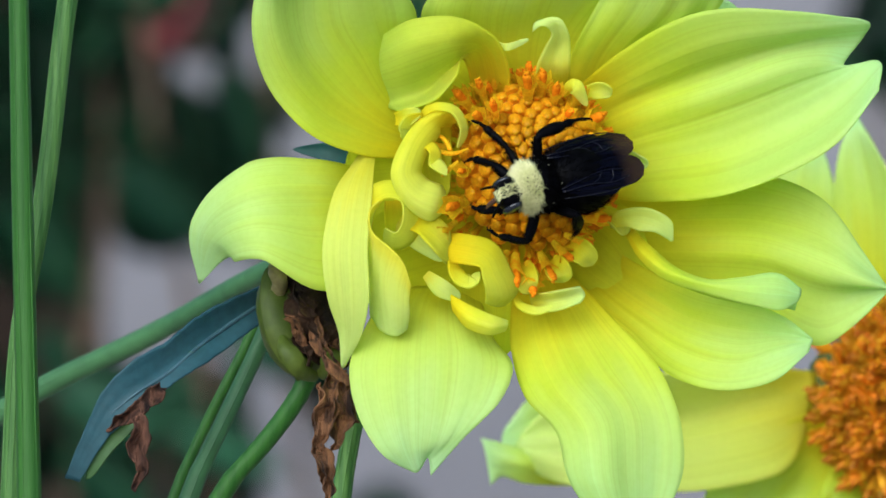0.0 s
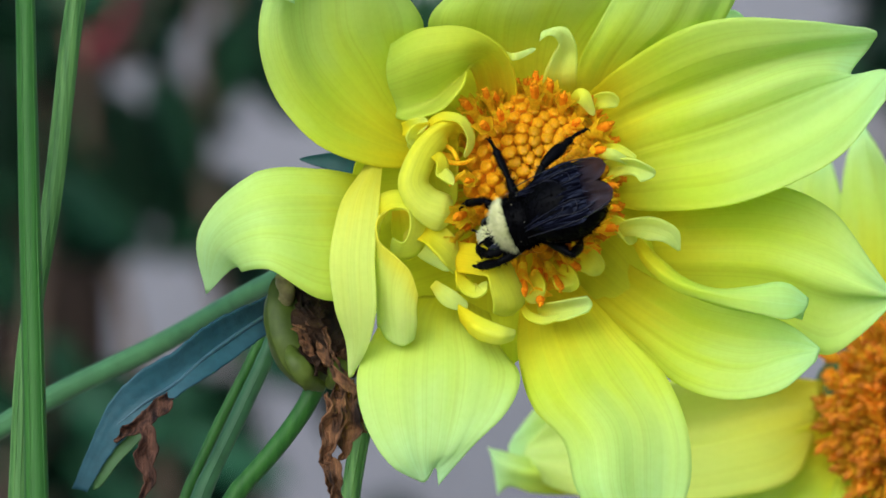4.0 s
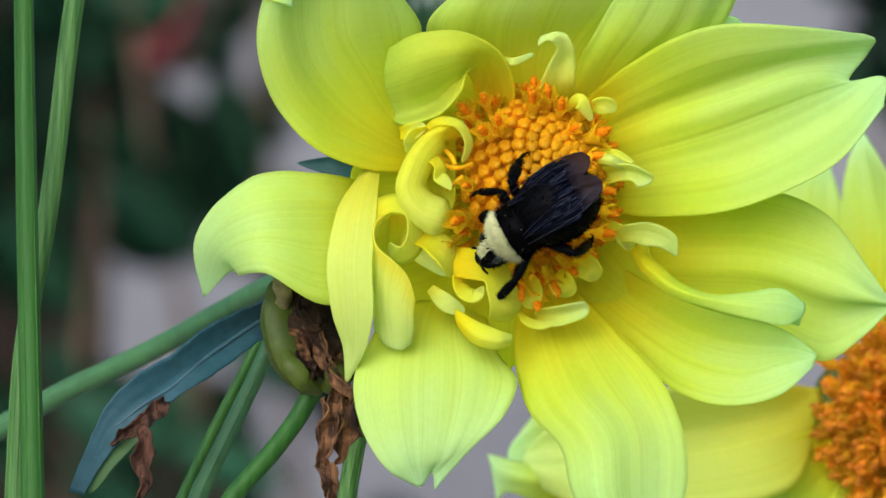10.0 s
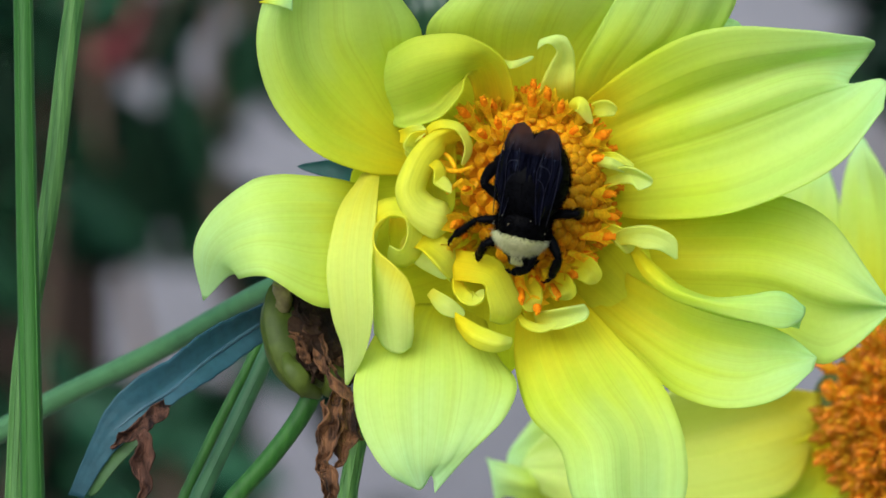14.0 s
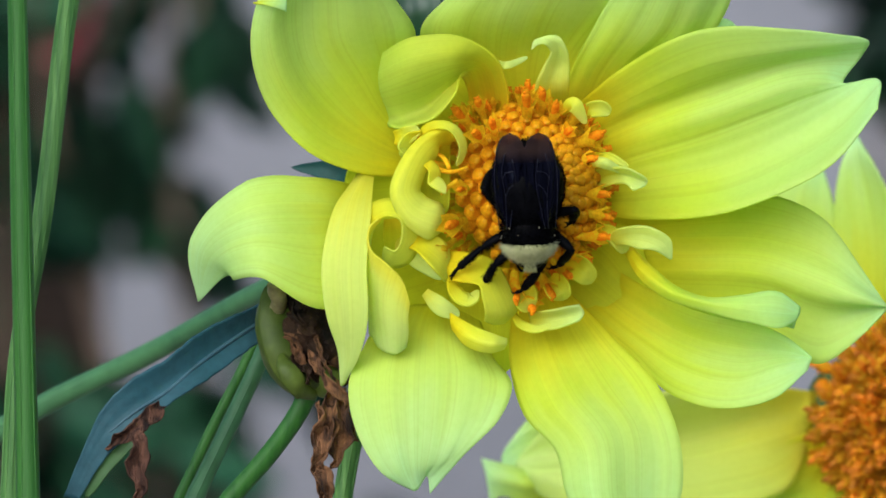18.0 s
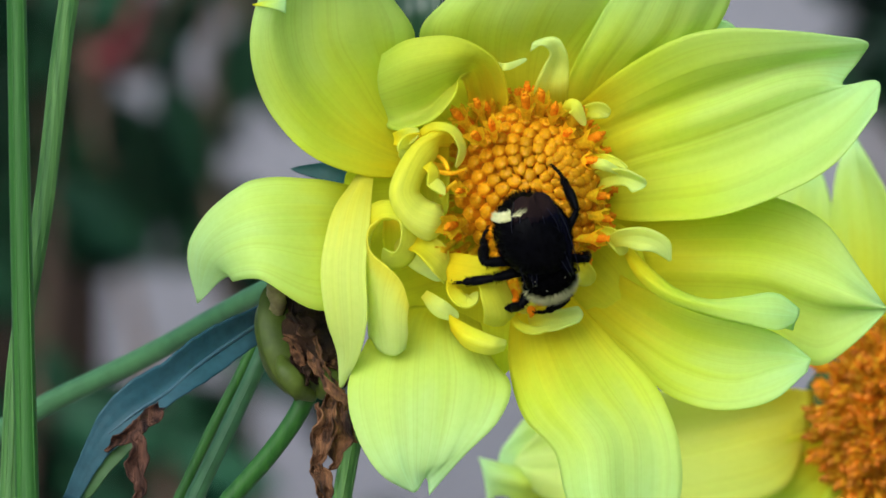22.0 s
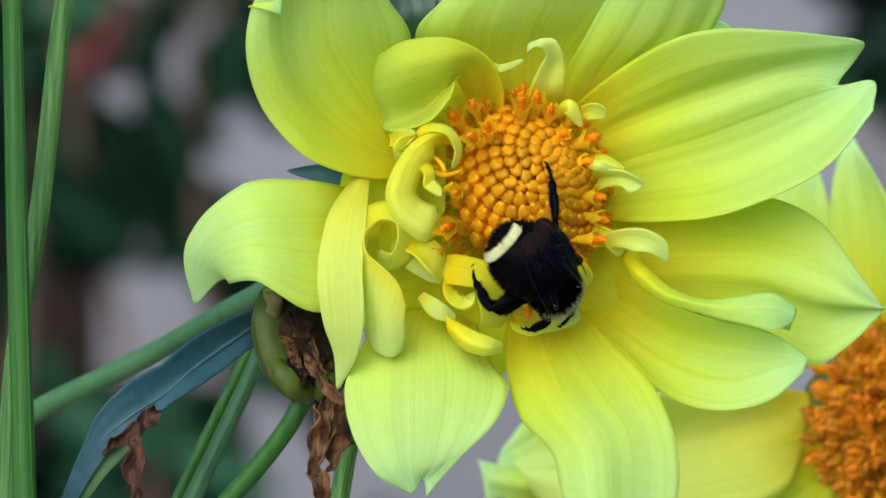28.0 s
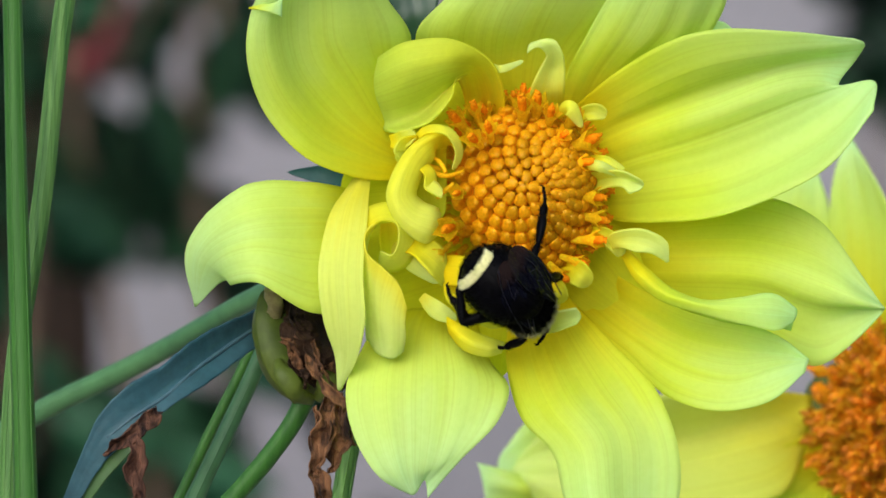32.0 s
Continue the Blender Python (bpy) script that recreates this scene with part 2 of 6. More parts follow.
def bump(nodes, links, bsdf, height, strength, distance):
    b = nodes.new("ShaderNodeBump")
    b.inputs["Strength"].default_value = strength
    b.inputs["Distance"].default_value = distance
    links.new(height, b.inputs["Height"])
    links.new(b.outputs[0], bsdf.inputs["Normal"])
    return b


def petal_material(name, base, middle, tip, through, share):
    """Thin petal: pigment from base to tip, long fine veins, light passing through."""
    def build(tree, nodes, links, bsdf):
        tc = nodes.new("ShaderNodeTexCoord")
        sep = nodes.new("ShaderNodeSeparateXYZ")
        links.new(tc.outputs["UV"], sep.inputs[0])
        shade = ramp(nodes, [(0.0, base), (0.07, base), (0.36, middle), (0.95, tip)])
        blot = noise_node(nodes, links, 3.0, 3.0, tc.outputs["UV"], (1.5, 1.0, 1.0))
        add = nodes.new("ShaderNodeMath")
        add.operation = "MULTIPLY_ADD"
        links.new(blot.outputs["Fac"], add.inputs[0])
        add.inputs[1].default_value = 0.3
        add.inputs[2].default_value = -0.15
        add2 = nodes.new("ShaderNodeMath")
        links.new(add.outputs[0], add2.inputs[0])
        links.new(sep.outputs["Y"], add2.inputs[1])
        links.new(add2.outputs[0], shade.inputs["Fac"])
        veins = noise_node(nodes, links, 1.0, 5.0, tc.outputs["UV"], (20.0, 0.22, 1.0))
        veins_r = ramp(nodes, [(0.35, (0.82, 0.80, 0.50)), (0.60, (1, 1, 1))])
        links.new(veins.outputs["Fac"], veins_r.inputs["Fac"])
        col = mix(nodes, links, 0.20, shade.outputs[0], veins_r.outputs[0], "MULTIPLY")
        line = noise_node(nodes, links, 1.0, 2.0, tc.outputs["UV"], (11.0, 0.12, 1.0))
        line_r = ramp(nodes, [(0.480, (1, 1, 1)), (0.497, (0.72, 0.66, 0.30)), (0.514, (1, 1, 1))])
        links.new(line.outputs["Fac"], line_r.inputs["Fac"])
        col = mix(nodes, links, 0.18, col, line_r.outputs[0], "MULTIPLY")
        fleck = noise_node(nodes, links, 1500.0, 2.0)
        fleck_r = ramp(nodes, [(0.2, (0.93, 0.95, 0.85)), (0.6, (1, 1, 1))])
        links.new(fleck.outputs["Fac"], fleck_r.inputs["Fac"])
        col = mix(nodes, links, 0.6, col, fleck_r.outputs[0], "MULTIPLY")
        vor = nodes.new("ShaderNodeTexVoronoi")
        vor.inputs["Scale"].default_value = 75.0
        links.new(tc.outputs["Object"], vor.inputs["Vector"])
        dot = ramp(nodes, [(0.018, (0.55, 0.42, 0.15)), (0.026, (1, 1, 1))])
        links.new(vor.outputs["Distance"], dot.inputs["Fac"])
        col = mix(nodes, links, 0.7, col, dot.outputs[0], "MULTIPLY")
        links.new(col, bsdf.inputs["Base Color"])
        bsdf.inputs["Roughness"].default_value = 0.5
        bsdf.inputs["Specular IOR Level"].default_value = 0.14
        bump(nodes, links, bsdf, veins.outputs["Fac"], 0.3, 0.0003)
        tl = nodes.new("ShaderNodeBsdfTranslucent")
        links.new(mix(nodes, links, 1.0, col, through, "MULTIPLY"), tl.inputs["Color"])
        ms = nodes.new("ShaderNodeMixShader")
        ms.inputs[0].default_value = share
        links.new(bsdf.outputs[0], ms.inputs[1])
        links.new(tl.outputs[0], ms.inputs[2])
        links.new(ms.outputs[0], nodes["Material Output"].inputs["Surface"])
    return material(name, build)


PETAL = petal_material("petal_yellow", (0.90, 0.81, 0.003), (0.76, 0.87, 0.070), (0.69, 0.93, 0.47), (1.0, 0.99, 0.58), 0.57)
CURL = petal_material("petal_inner", (0.94, 0.83, 0.004), (0.90, 0.91, 0.06), (0.87, 0.94, 0.22), (1.0, 0.98, 0.45), 0.58)
GOLDEN = petal_material("petal_golden", (0.93, 0.81, 0.002), (0.88, 0.87, 0.008), (0.82, 0.90, 0.04), (1.0, 0.97, 0.3), 0.62)
LOBE = petal_material("petal_lobe", (0.90, 0.86, 0.08), (0.85, 0.92, 0.22), (0.81, 0.94, 0.38), (1.0, 0.99, 0.55), 0.58)
HOOD = petal_material("petal_hood", (0.92, 0.74, 0.003), (0.80, 0.84, 0.05), (0.76, 0.90, 0.18), (1.0, 0.98, 0.40), 0.64)
FOLD = petal_material("petal_fold", (0.91, 0.77, 0.002), (0.84, 0.82, 0.02), (0.80, 0.87, 0.12), (1.0, 0.97, 0.35), 0.60)
WARM = petal_material("petal_warm", (0.88, 0.80, 0.004), (0.76, 0.86, 0.075), (0.70, 0.92, 0.44), (1.0, 0.99, 0.58), 0.57)
PALE = petal_material("petal_pale", (0.80, 0.81, 0.02), (0.74, 0.89, 0.18), (0.70, 0.94, 0.55), (1.0, 1.0, 0.68), 0.55)


def mottled(name, c1, c2, scale, rough=0.6, grain=None, bumps=0.3, dist=0.0002, spec=0.4, stretch=None, random_tone=0.0, through=0.0):
    def build(tree, nodes, links, bsdf):
        a = noise_node(nodes, links, scale, 5.0, stretch=stretch)
        r = ramp(nodes, [(0.32, c1), (0.68, c2)])
        links.new(a.outputs["Fac"], r.inputs["Fac"])
        b = noise_node(nodes, links, grain or scale * 6, 3.0, stretch=stretch)
        br = ramp(nodes, [(0.25, (0.72, 0.72, 0.72)), (0.7, (1.08, 1.08, 1.08))])
        links.new(b.outputs["Fac"], br.inputs["Fac"])
        col = mix(nodes, links, 0.8, r.outputs[0], br.outputs[0], "MULTIPLY")
        if random_tone:
            info = nodes.new("ShaderNodeObjectInfo")
            rr = ramp(nodes, [(0.0, (1 - random_tone,) * 3), (1.0, (1 + random_tone,) * 3)])
            links.new(info.outputs["Random"], rr.inputs["Fac"])
            col = mix(nodes, links, 1.0, col, rr.outputs[0], "MULTIPLY")
        links.new(col, bsdf.inputs["Base Color"])
        bsdf.inputs["Roughness"].default_value = rough
        bsdf.inputs["Specular IOR Level"].default_value = spec
        bump(nodes, links, bsdf, b.outputs["Fac"], bumps, dist)
        if through:
            tl = nodes.new("ShaderNodeBsdfTranslucent")
            links.new(col, tl.inputs["Color"])
            ms = nodes.new("ShaderNodeMixShader")
            ms.inputs[0].default_value = through
            links.new(bsdf.outputs[0], ms.inputs[1])
            links.new(tl.outputs[0], ms.inputs[2])
            links.new(ms.outputs[0], nodes["Material Output"].inputs["Surface"])
    return material(name, build)


FLORET = mottled("floret_gold", (0.73, 0.30, 0.001), (0.91, 0.49, 0.004), 900, 0.35, 4000, 0.2, 0.0001, 0.16, random_tone=0.18, through=0.35)
ORANGE = mottled("floret_orange", (0.95, 0.57, 0.002), (0.97, 0.76, 0.012), 700, 0.5, 3000, 0.2, 0.0001, 0.06, random_tone=0.2, through=0.6)
STIGMA = mottled("stigma_orange", (0.94, 0.30, 0.001), (0.96, 0.46, 0.003), 700, 0.55, 3000, 0.2, 0.0001, 0.06, random_tone=0.15, through=0.4)
OLD_LOBE = mottled("floret_old", (0.84, 0.36, 0.003), (0.93, 0.56, 0.010), 500, 0.6, 2500, random_tone=0.3, through=0.3)
OLD_STYLE = mottled("stigma_old", (0.72, 0.20, 0.002), (0.90, 0.38, 0.005), 500, 0.6, 2500, random_tone=0.3, through=0.2)
HEART = mottled("floret_bed", (0.42, 0.13, 0.002), (0.58, 0.24, 0.004), 600, 0.8)
STEM = mottled("stem_green", (0.022, 0.090, 0.012), (0.046, 0.145, 0.022), 60, 0.45, 600, 0.25, 0.0002, 0.25, stretch=(22, 22, 0.35))
STEM_PALE = mottled("stem_pale_green", (0.040, 0.125, 0.024), (0.125, 0.260, 0.062), 60, 0.5, 400, 0.3, 0.0002, 0.3, stretch=(26, 26, 0.3))
STEM_FAR = mottled("stem_grey_green", (0.042, 0.128, 0.050), (0.070, 0.180, 0.066), 80, 0.55, 500, 0.2)
LEAF_BLUE = mottled("leaf_blue_green", (0.020, 0.070, 0.092), (0.042, 0.108, 0.136), 120, 0.5, 900, 0.4, 0.0003, 0.22, through=0.1)
LEAF_RIB = mottled("leaf_rib", (0.036, 0.086, 0.115), (0.056, 0.118, 0.148), 120, 0.5, 900)
LEAF_DEEP = mottled("leaf_deep_green", (0.010, 0.050, 0.046), (0.022, 0.080, 0.072), 120, 0.5, 900, 0.4, 0.0003, 0.2)
LEAF_UNDER = mottled("leaf_green", (0.03, 0.085, 0.02), (0.055, 0.13, 0.03), 150, 0.5, 900)
POD_GREEN = mottled("bract_green", (0.040, 0.066, 0.008), (0.090, 0.118, 0.018), 110, 0.5, 900, 0.3, 0.0002, 0.2)
DEAD = mottled("withered_brown", (0.014, 0.006, 0.004), (0.27, 0.125, 0.052), 520, 0.7, 2200, 0.9, 0.0006, 0.25, stretch=(2.2, 2.2, 0.3))
DEAD_DARK = mottled("withered_dark", (0.006, 0.004, 0.003), (0.038, 0.019, 0.009), 260, 0.85, 1500, 0.8, 0.0006, 0.2)
SCRAP = mottled("withered_scrap", (0.010, 0.005, 0.005), (0.15, 0.068, 0.042), 520, 0.75, 2200, 0.9, 0.0006, 0.2, stretch=(2.2, 2.2, 0.3))
STUB = mottled("dried_stub", (0.16, 0.14, 0.05), (0.34, 0.30, 0.14), 300, 0.7)
BUSH_LEAF = mottled("bush_leaf", (0.009, 0.048, 0.021), (0.031, 0.104, 0.042), 25, 0.4, 200, 0.4, 0.0006, 0.5, random_tone=0.5, through=0.1)
BUSH_CANE = mottled("bush_cane", (0.09, 0.055, 0.04), (0.16, 0.11, 0.07), 40, 0.7, 300)
HIP = mottled("hip_red", (0.09, 0.008, 0.014), (0.16, 0.016, 0.022), 60, 0.45, 300)
WALL = mottled("wall_render", (0.175, 0.170, 0.194), (0.260, 0.252, 0.280), 3.0, 0.9, 90, 0.5, 0.002, 0.2)
STAKE = mottled("stake_wood", (0.014, 0.009, 0.007), (0.032, 0.020, 0.014), 8, 0.85, 80, 0.6, 0.001, 0.2, stretch=(6, 6, 0.5))
# ground out of view, its pale tone chosen to bounce light onto the lower petals
BOUNCE_GROUND = mottled("gravel_bounce", (0.30, 0.27, 0.23), (0.46, 0.42, 0.37), 9, 0.95, 70, 0.9, 0.01, 0.1)
BLACK = mottled("bee_black", (0.001, 0.001, 0.002), (0.003, 0.003, 0.004), 900, 0.4, 3000, 0.3, 0.0001, 0.03)
BLACK_FUR = mottled("bee_black_hair", (0.001, 0.001, 0.001), (0.003, 0.003, 0.003), 500, 0.9, 2000, 0.0, 0.0001, 0.012)
CREAM_FUR = mottled("bee_cream_hair", (0.60, 0.61, 0.28), (0.84, 0.82, 0.48), 900, 0.8, 2500, 0.0, 0.0001, 0.1)
CLAW = mottled("bee_rust", (0.06, 0.022, 0.012), (0.12, 0.05, 0.03), 500, 0.5, 2000)
VEIN = mottled("bee_vein", (0.003, 0.003, 0.008), (0.006, 0.006, 0.016), 900, 0.30, 3000, 0.2, 0.0001, 0.22)
POLLEN = mottled("pollen", (0.75, 0.62, 0.35), (0.85, 0.78, 0.55), 700, 0.9, 3000)


def eye_build(tree, nodes, links, bsdf):
    n = noise_node(nodes, links, 6000.0, 1.0)
    r = ramp(nodes, [(0.3, (0.006, 0.007, 0.010)), (0.7, (0.018, 0.022, 0.035))])
    links.new(n.outputs["Fac"], r.inputs["Fac"])
    links.new(r.outputs[0], bsdf.inputs["Base Color"])
    bsdf.inputs["Roughness"].default_value = 0.18
    bump(nodes, links, bsdf, n.outputs["Fac"], 0.2, 0.00005)


EYE = material("bee_eye", eye_build)


def wing_build(tree, nodes, links, bsdf):
    tc = nodes.new("ShaderNodeTexCoord")
    n = noise_node(nodes, links, 420.0, 3.0, stretch=(0.35, 1.6, 1.0))
    r = ramp(nodes, [(0.3, (0.001, 0.001, 0.003)), (0.7, (0.003, 0.003, 0.008))])
    links.new(n.outputs["Fac"], r.inputs["Fac"])
    bsdf.inputs["Roughness"].default_value = 0.22
    bsdf.inputs["Specular IOR Level"].default_value = 0.10
    bsdf.inputs["Specular Tint"].default_value = (0.5, 0.6, 1.0, 1)
    bump(nodes, links, bsdf, n.outputs["Fac"], 0.8, 0.002)
    # the membrane thins out towards the tip
    sep = nodes.new("ShaderNodeSeparateXYZ")
    links.new(tc.outputs["Object"], sep.inputs[0])
    clear = nodes.new("ShaderNodeMapRange")
    links.new(sep.outputs["X"], clear.inputs["Value"])
    for key, value in (("From Min", -0.0078), ("From Max", -0.0096), ("To Min", 0.0), ("To Max", 0.36)):
        clear.inputs[key].default_value = value
    # the brown mixed in at the tip stands for sky haze on the membrane
    links.new(mix(nodes, links, clear.outputs[0], r.outputs[0], (0.085, 0.05, 0.04)), bsdf.inputs["Base Color"])
    tr = nodes.new("ShaderNodeBsdfTransparent")
    tr.inputs["Color"].default_value = (0.55, 0.42, 0.40, 1)
    ms = nodes.new("ShaderNodeMixShader")
    links.new(clear.outputs[0], ms.inputs[0])
    links.new(bsdf.outputs[0], ms.inputs[1])
    links.new(tr.outputs[0], ms.inputs[2])
    links.new(ms.outputs[0], nodes["Material Output"].inputs["Surface"])


WING = material("bee_wing", wing_build)


# ---- setting ----
def box_mesh(lo, hi, cuts=0, rough=0.0, bevel=0.0):
    bm = bmesh.new()
    bmesh.ops.create_cube(bm, size=1.0)
    for v in bm.verts:
        v.co = Vector([lo[k] + (v.co[k] + 0.5) * (hi[k] - lo[k]) for k in range(3)])
    if bevel:
        bmesh.ops.bevel(bm, geom=bm.edges[:], offset=bevel, segments=2, affect="EDGES")
    if cuts:
        bmesh.ops.subdivide_edges(bm, edges=bm.edges[:], cuts=cuts, use_grid_fill=True)
        for v in bm.verts:
            v.co += Vector((noise.noise(v.co * 0.01), noise.noise(v.co * 0.011 + Vector((9, 0, 0))), 0)) * rough
    return bm


# never in view; serves as a pale reflector below the flowers
def ground():
    bm = bmesh.new()
    n, half = 90, 60000.0
    rows = []
    for i in range(n + 1):
        row = []
        for j in range(n + 1):
            a, b = 2 * i / n - 1, 2 * j / n - 1
            x, y = half * a * abs(a) ** 2, half * b * abs(b) ** 2
            near = max(0.0, 1 - math.hypot(x, y - 1500) / 6000)
            z = -900 + 30 * near * noise.noise(Vector((x, y, 0)) * 0.004) + 12 * near * noise.noise(Vector((x, y, 5)) * 0.02)
            row.append(bm.verts.new((x, y, z)))
        rows.append(row)
    for i in range(n):
        for j in range(n):
            bm.faces.new((rows[i][j], rows[i + 1][j], rows[i + 1][j + 1], rows[i][j + 1]))
    ob = new("ground", finish(bm, "ground", BOUNCE_GROUND))
    ob.location = LIFT
    tagged(ob, "unseen ground under the plants, made pale to bounce light up", "ground", kind="structure")


def garden_wall():
    bm = box_mesh((-2600, 4300, -960), (2600, 4480, 1300), 12, 6.0, 8.0)
    ob = new("wall_north", finish(bm, "wall_north", WALL))
    ob.location = LIFT
    tagged(ob, "pale mauve-grey rendered garden wall behind the plants", "wall", kind="structure")


ground()
garden_wall()


# ---- rose bush far behind ----
def leaf_mesh(name, length, width, mat, teeth=10):
    """A pointed toothed leaf along +x with a folded midrib, thin but solid."""
    bm = bmesh.new()
    n = teeth * 2
    mid, up, down = [], [], []
    for i in range(n + 1):
        u = i / n
        w = width * 0.5 * math.sin(math.pi * min(u ** 0.8, 1)) ** 0.85 * (1.0 if i % 2 else 0.93)
        sag = -0.12 * length * u * u
        mid.append(bm.verts.new((length * u, 0, sag)))
        up.append(bm.verts.new((length * u, max(w, 0.1), sag + 0.22 * w)))
        down.append(bm.verts.new((length * u, -max(w, 0.1), sag + 0.22 * w)))
    for i in range(n):
        bm.faces.new((mid[i], mid[i + 1], up[i + 1], up[i]))
        bm.faces.new((down[i], down[i + 1], mid[i + 1], mid[i]))
    bmesh.ops.solidify(bm, geom=bm.faces[:], thickness=length * 0.008)
    return finish(bm, name, mat)


BUSH_LEAVES = [leaf_mesh("leaf", 50, 26 + 5 * k, BUSH_LEAF) for k in range(3)]


def rose_bush():
    bush = thing("rose_bush", (-109.50, 3000, -892.31), "dark green shrub with toothed leaves and red hips, by a wall", "shrub")
    rng = random.Random(5)
    canes = [
        ((-90.95, 3010, -894.30), (-85.50, 3020, -387.78), (-98.47, 3010, -67.46), (-118.88, 3000, 26.44), (-135.75, 3000, 138.94)),
        ((-53.96, 3060, -904.21), (-42.47, 3050, -371.39), (-67.26, 3060, -87.21), (-84.36, 3060, 26.79), (-80.91, 3080, 141.41)),
        ((-150.27, 3100, -912.14), (-161.41, 3090, -393.78), (-147.70, 3080, -87.59), (-138.16, 3080, 26.91), (-165.24, 3090, 160.84)),
    ]
    for c in canes:
        part("cane", tube(c, [6, 4.5, 2.8, 2.0, 1.2], 8, bumpy=0.25), BUSH_CANE, bush, "brown woody cane")
    # the near leaves: place, length in mm, angle of the tip, lean towards the camera
    def leaf(at, size, angle, lean=20, kind=0):
        m = Matrix.Translation(at) @ Matrix.Rotation(radians(-angle), 4, "Y") @ Matrix.Rotation(radians(90 - lean), 4, "X") @ Matrix.Diagonal((size / 50, size / 50, size / 50, 1))
        piece("leaf", BUSH_LEAVES[kind % 3], bush, m)
    leaf((-139.50, 3000, 78.94), 40, 5, 30, 1)
    leaf((-104.11, 3010, 94.15), 38, 195, 15, 2)
    leaf((-135.45, 2990, 20.77), 46, -35, 25, 2)
    leaf((-113.38, 3005, 48.99), 44, -80, 30, 1)
    leaf((-126.66, 3010, 37.77), 42, -60, 20, 2)
    leaf((-100.01, 2995, 54.50), 40, -62, 20, 0)
    leaf((-72.00, 3000, 75.19), 36, -95, 20, 1)
    leaf((-64.79, 3020, 79.29), 34, -70, 10, 1)
    leaf((-135.75, 3000, 2.06), 34, -10, 20, 2)
    leaf((-75.92, 3010, 15.22), 34, -130, 30, 1)
    leaf((-158.60, 3010, 64.08), 46, -80, 20, 1)
    leaf((-169.88, 3010, 7.70), 46, -50, 20, 2)
    leaf((-17.82, 3050, 70.34), 40, 70, 25, 1)
    gaps = ((80, 550, 90), (340, 90, 50), (215, 215, 40), (450, 275, 60), (218, 480, 34), (222, 560, 50), (215, 650, 46), (330, 720, 25), (445, 840, 45))
    for _ in range(215):
        px, pz = rng.uniform(-200, 470), rng.uniform(-60, 470)
        size, angle = rng.uniform(20, 32), rng.uniform(-120, -10)
        way = (size * 5.2 * math.cos(radians(angle)), -size * 5.2 * math.sin(radians(angle)))
        if px > 430 and pz < 300 or any(math.hypot(px + way[0] * k - g[0], (pz + way[1] * k - g[1]) * 0.75) < g[2] + 14 for g in gaps for k in (0.0, 0.35, 0.7)):
            continue
        leaf(((px - 784) / 16 * 3.06, 3060 + rng.uniform(0, 90), (441 - pz) / 16 * 3.06), size, angle, rng.uniform(5, 45), rng.randrange(3))
    for px, pz, size, angle in ((-20, 60, 34, -60), (70, 80, 34, -110), (140, 10, 34, -40), (100, 170, 34, -80), (30, 210, 34, -70), (200, 40, 26, -140), (150, 200, 30, -60)):
        leaf(((px - 784) / 16 * 3.05, 3045 + size, (441 - pz) / 16 * 3.05), size, angle, 25, 2)
    # the fuller growth above, below and beside
    for _ in range(150):
        c = canes[rng.randrange(3)]
        p = Vector(spline(c, rng.uniform(0.25, 1.0))) + Vector((rng.gauss(0, 60), rng.uniform(30, 160), rng.gauss(0, 30)))
        px, pz = p.x * 16 / 3.05 + 784, 441 - p.z * 16 / 3.05
        if -280 < px < 1560 and -120 < pz < 1100:
            continue
        leaf(p, rng.uniform(30, 52), rng.uniform(0, 360), rng.uniform(0, 60), rng.randrange(3))
    part("hip", ball((-118.24, 2990, 61.55), (5.6, 5.5, 4.6), rough=0.1), HIP, bush, "red rose hip")
    part("hip_neck", tube(((-118.61, 2990, 62.30), (-113.05, 2992, 66.63), (-108.47, 2996, 76.99), (-103.99, 3005, 105.30)), [3.5, 3.0, 2.0, 1.6], 8), HIP, bush, "reddish hip stalk")
    part("cane", tube(((-111.62, 3010, 54.68), (-103.17, 3010, 71.60), (-94.92, 3020, 94.35), (-91.15, 3020, 139.56)), [2.2, 2.2, 2.0, 1.6], 8, bumpy=0.2), BUSH_CANE, bush)
    part("cane", tube(((-79.68, 3010, 3.95), (-82.50, 3010, 35.89), (-75.14, 3020, 71.75), (-72.32, 3020, 120.72)), [3, 2.4, 2.2, 1.6], 8, bumpy=0.2), BUSH_CANE, bush)
    return bush


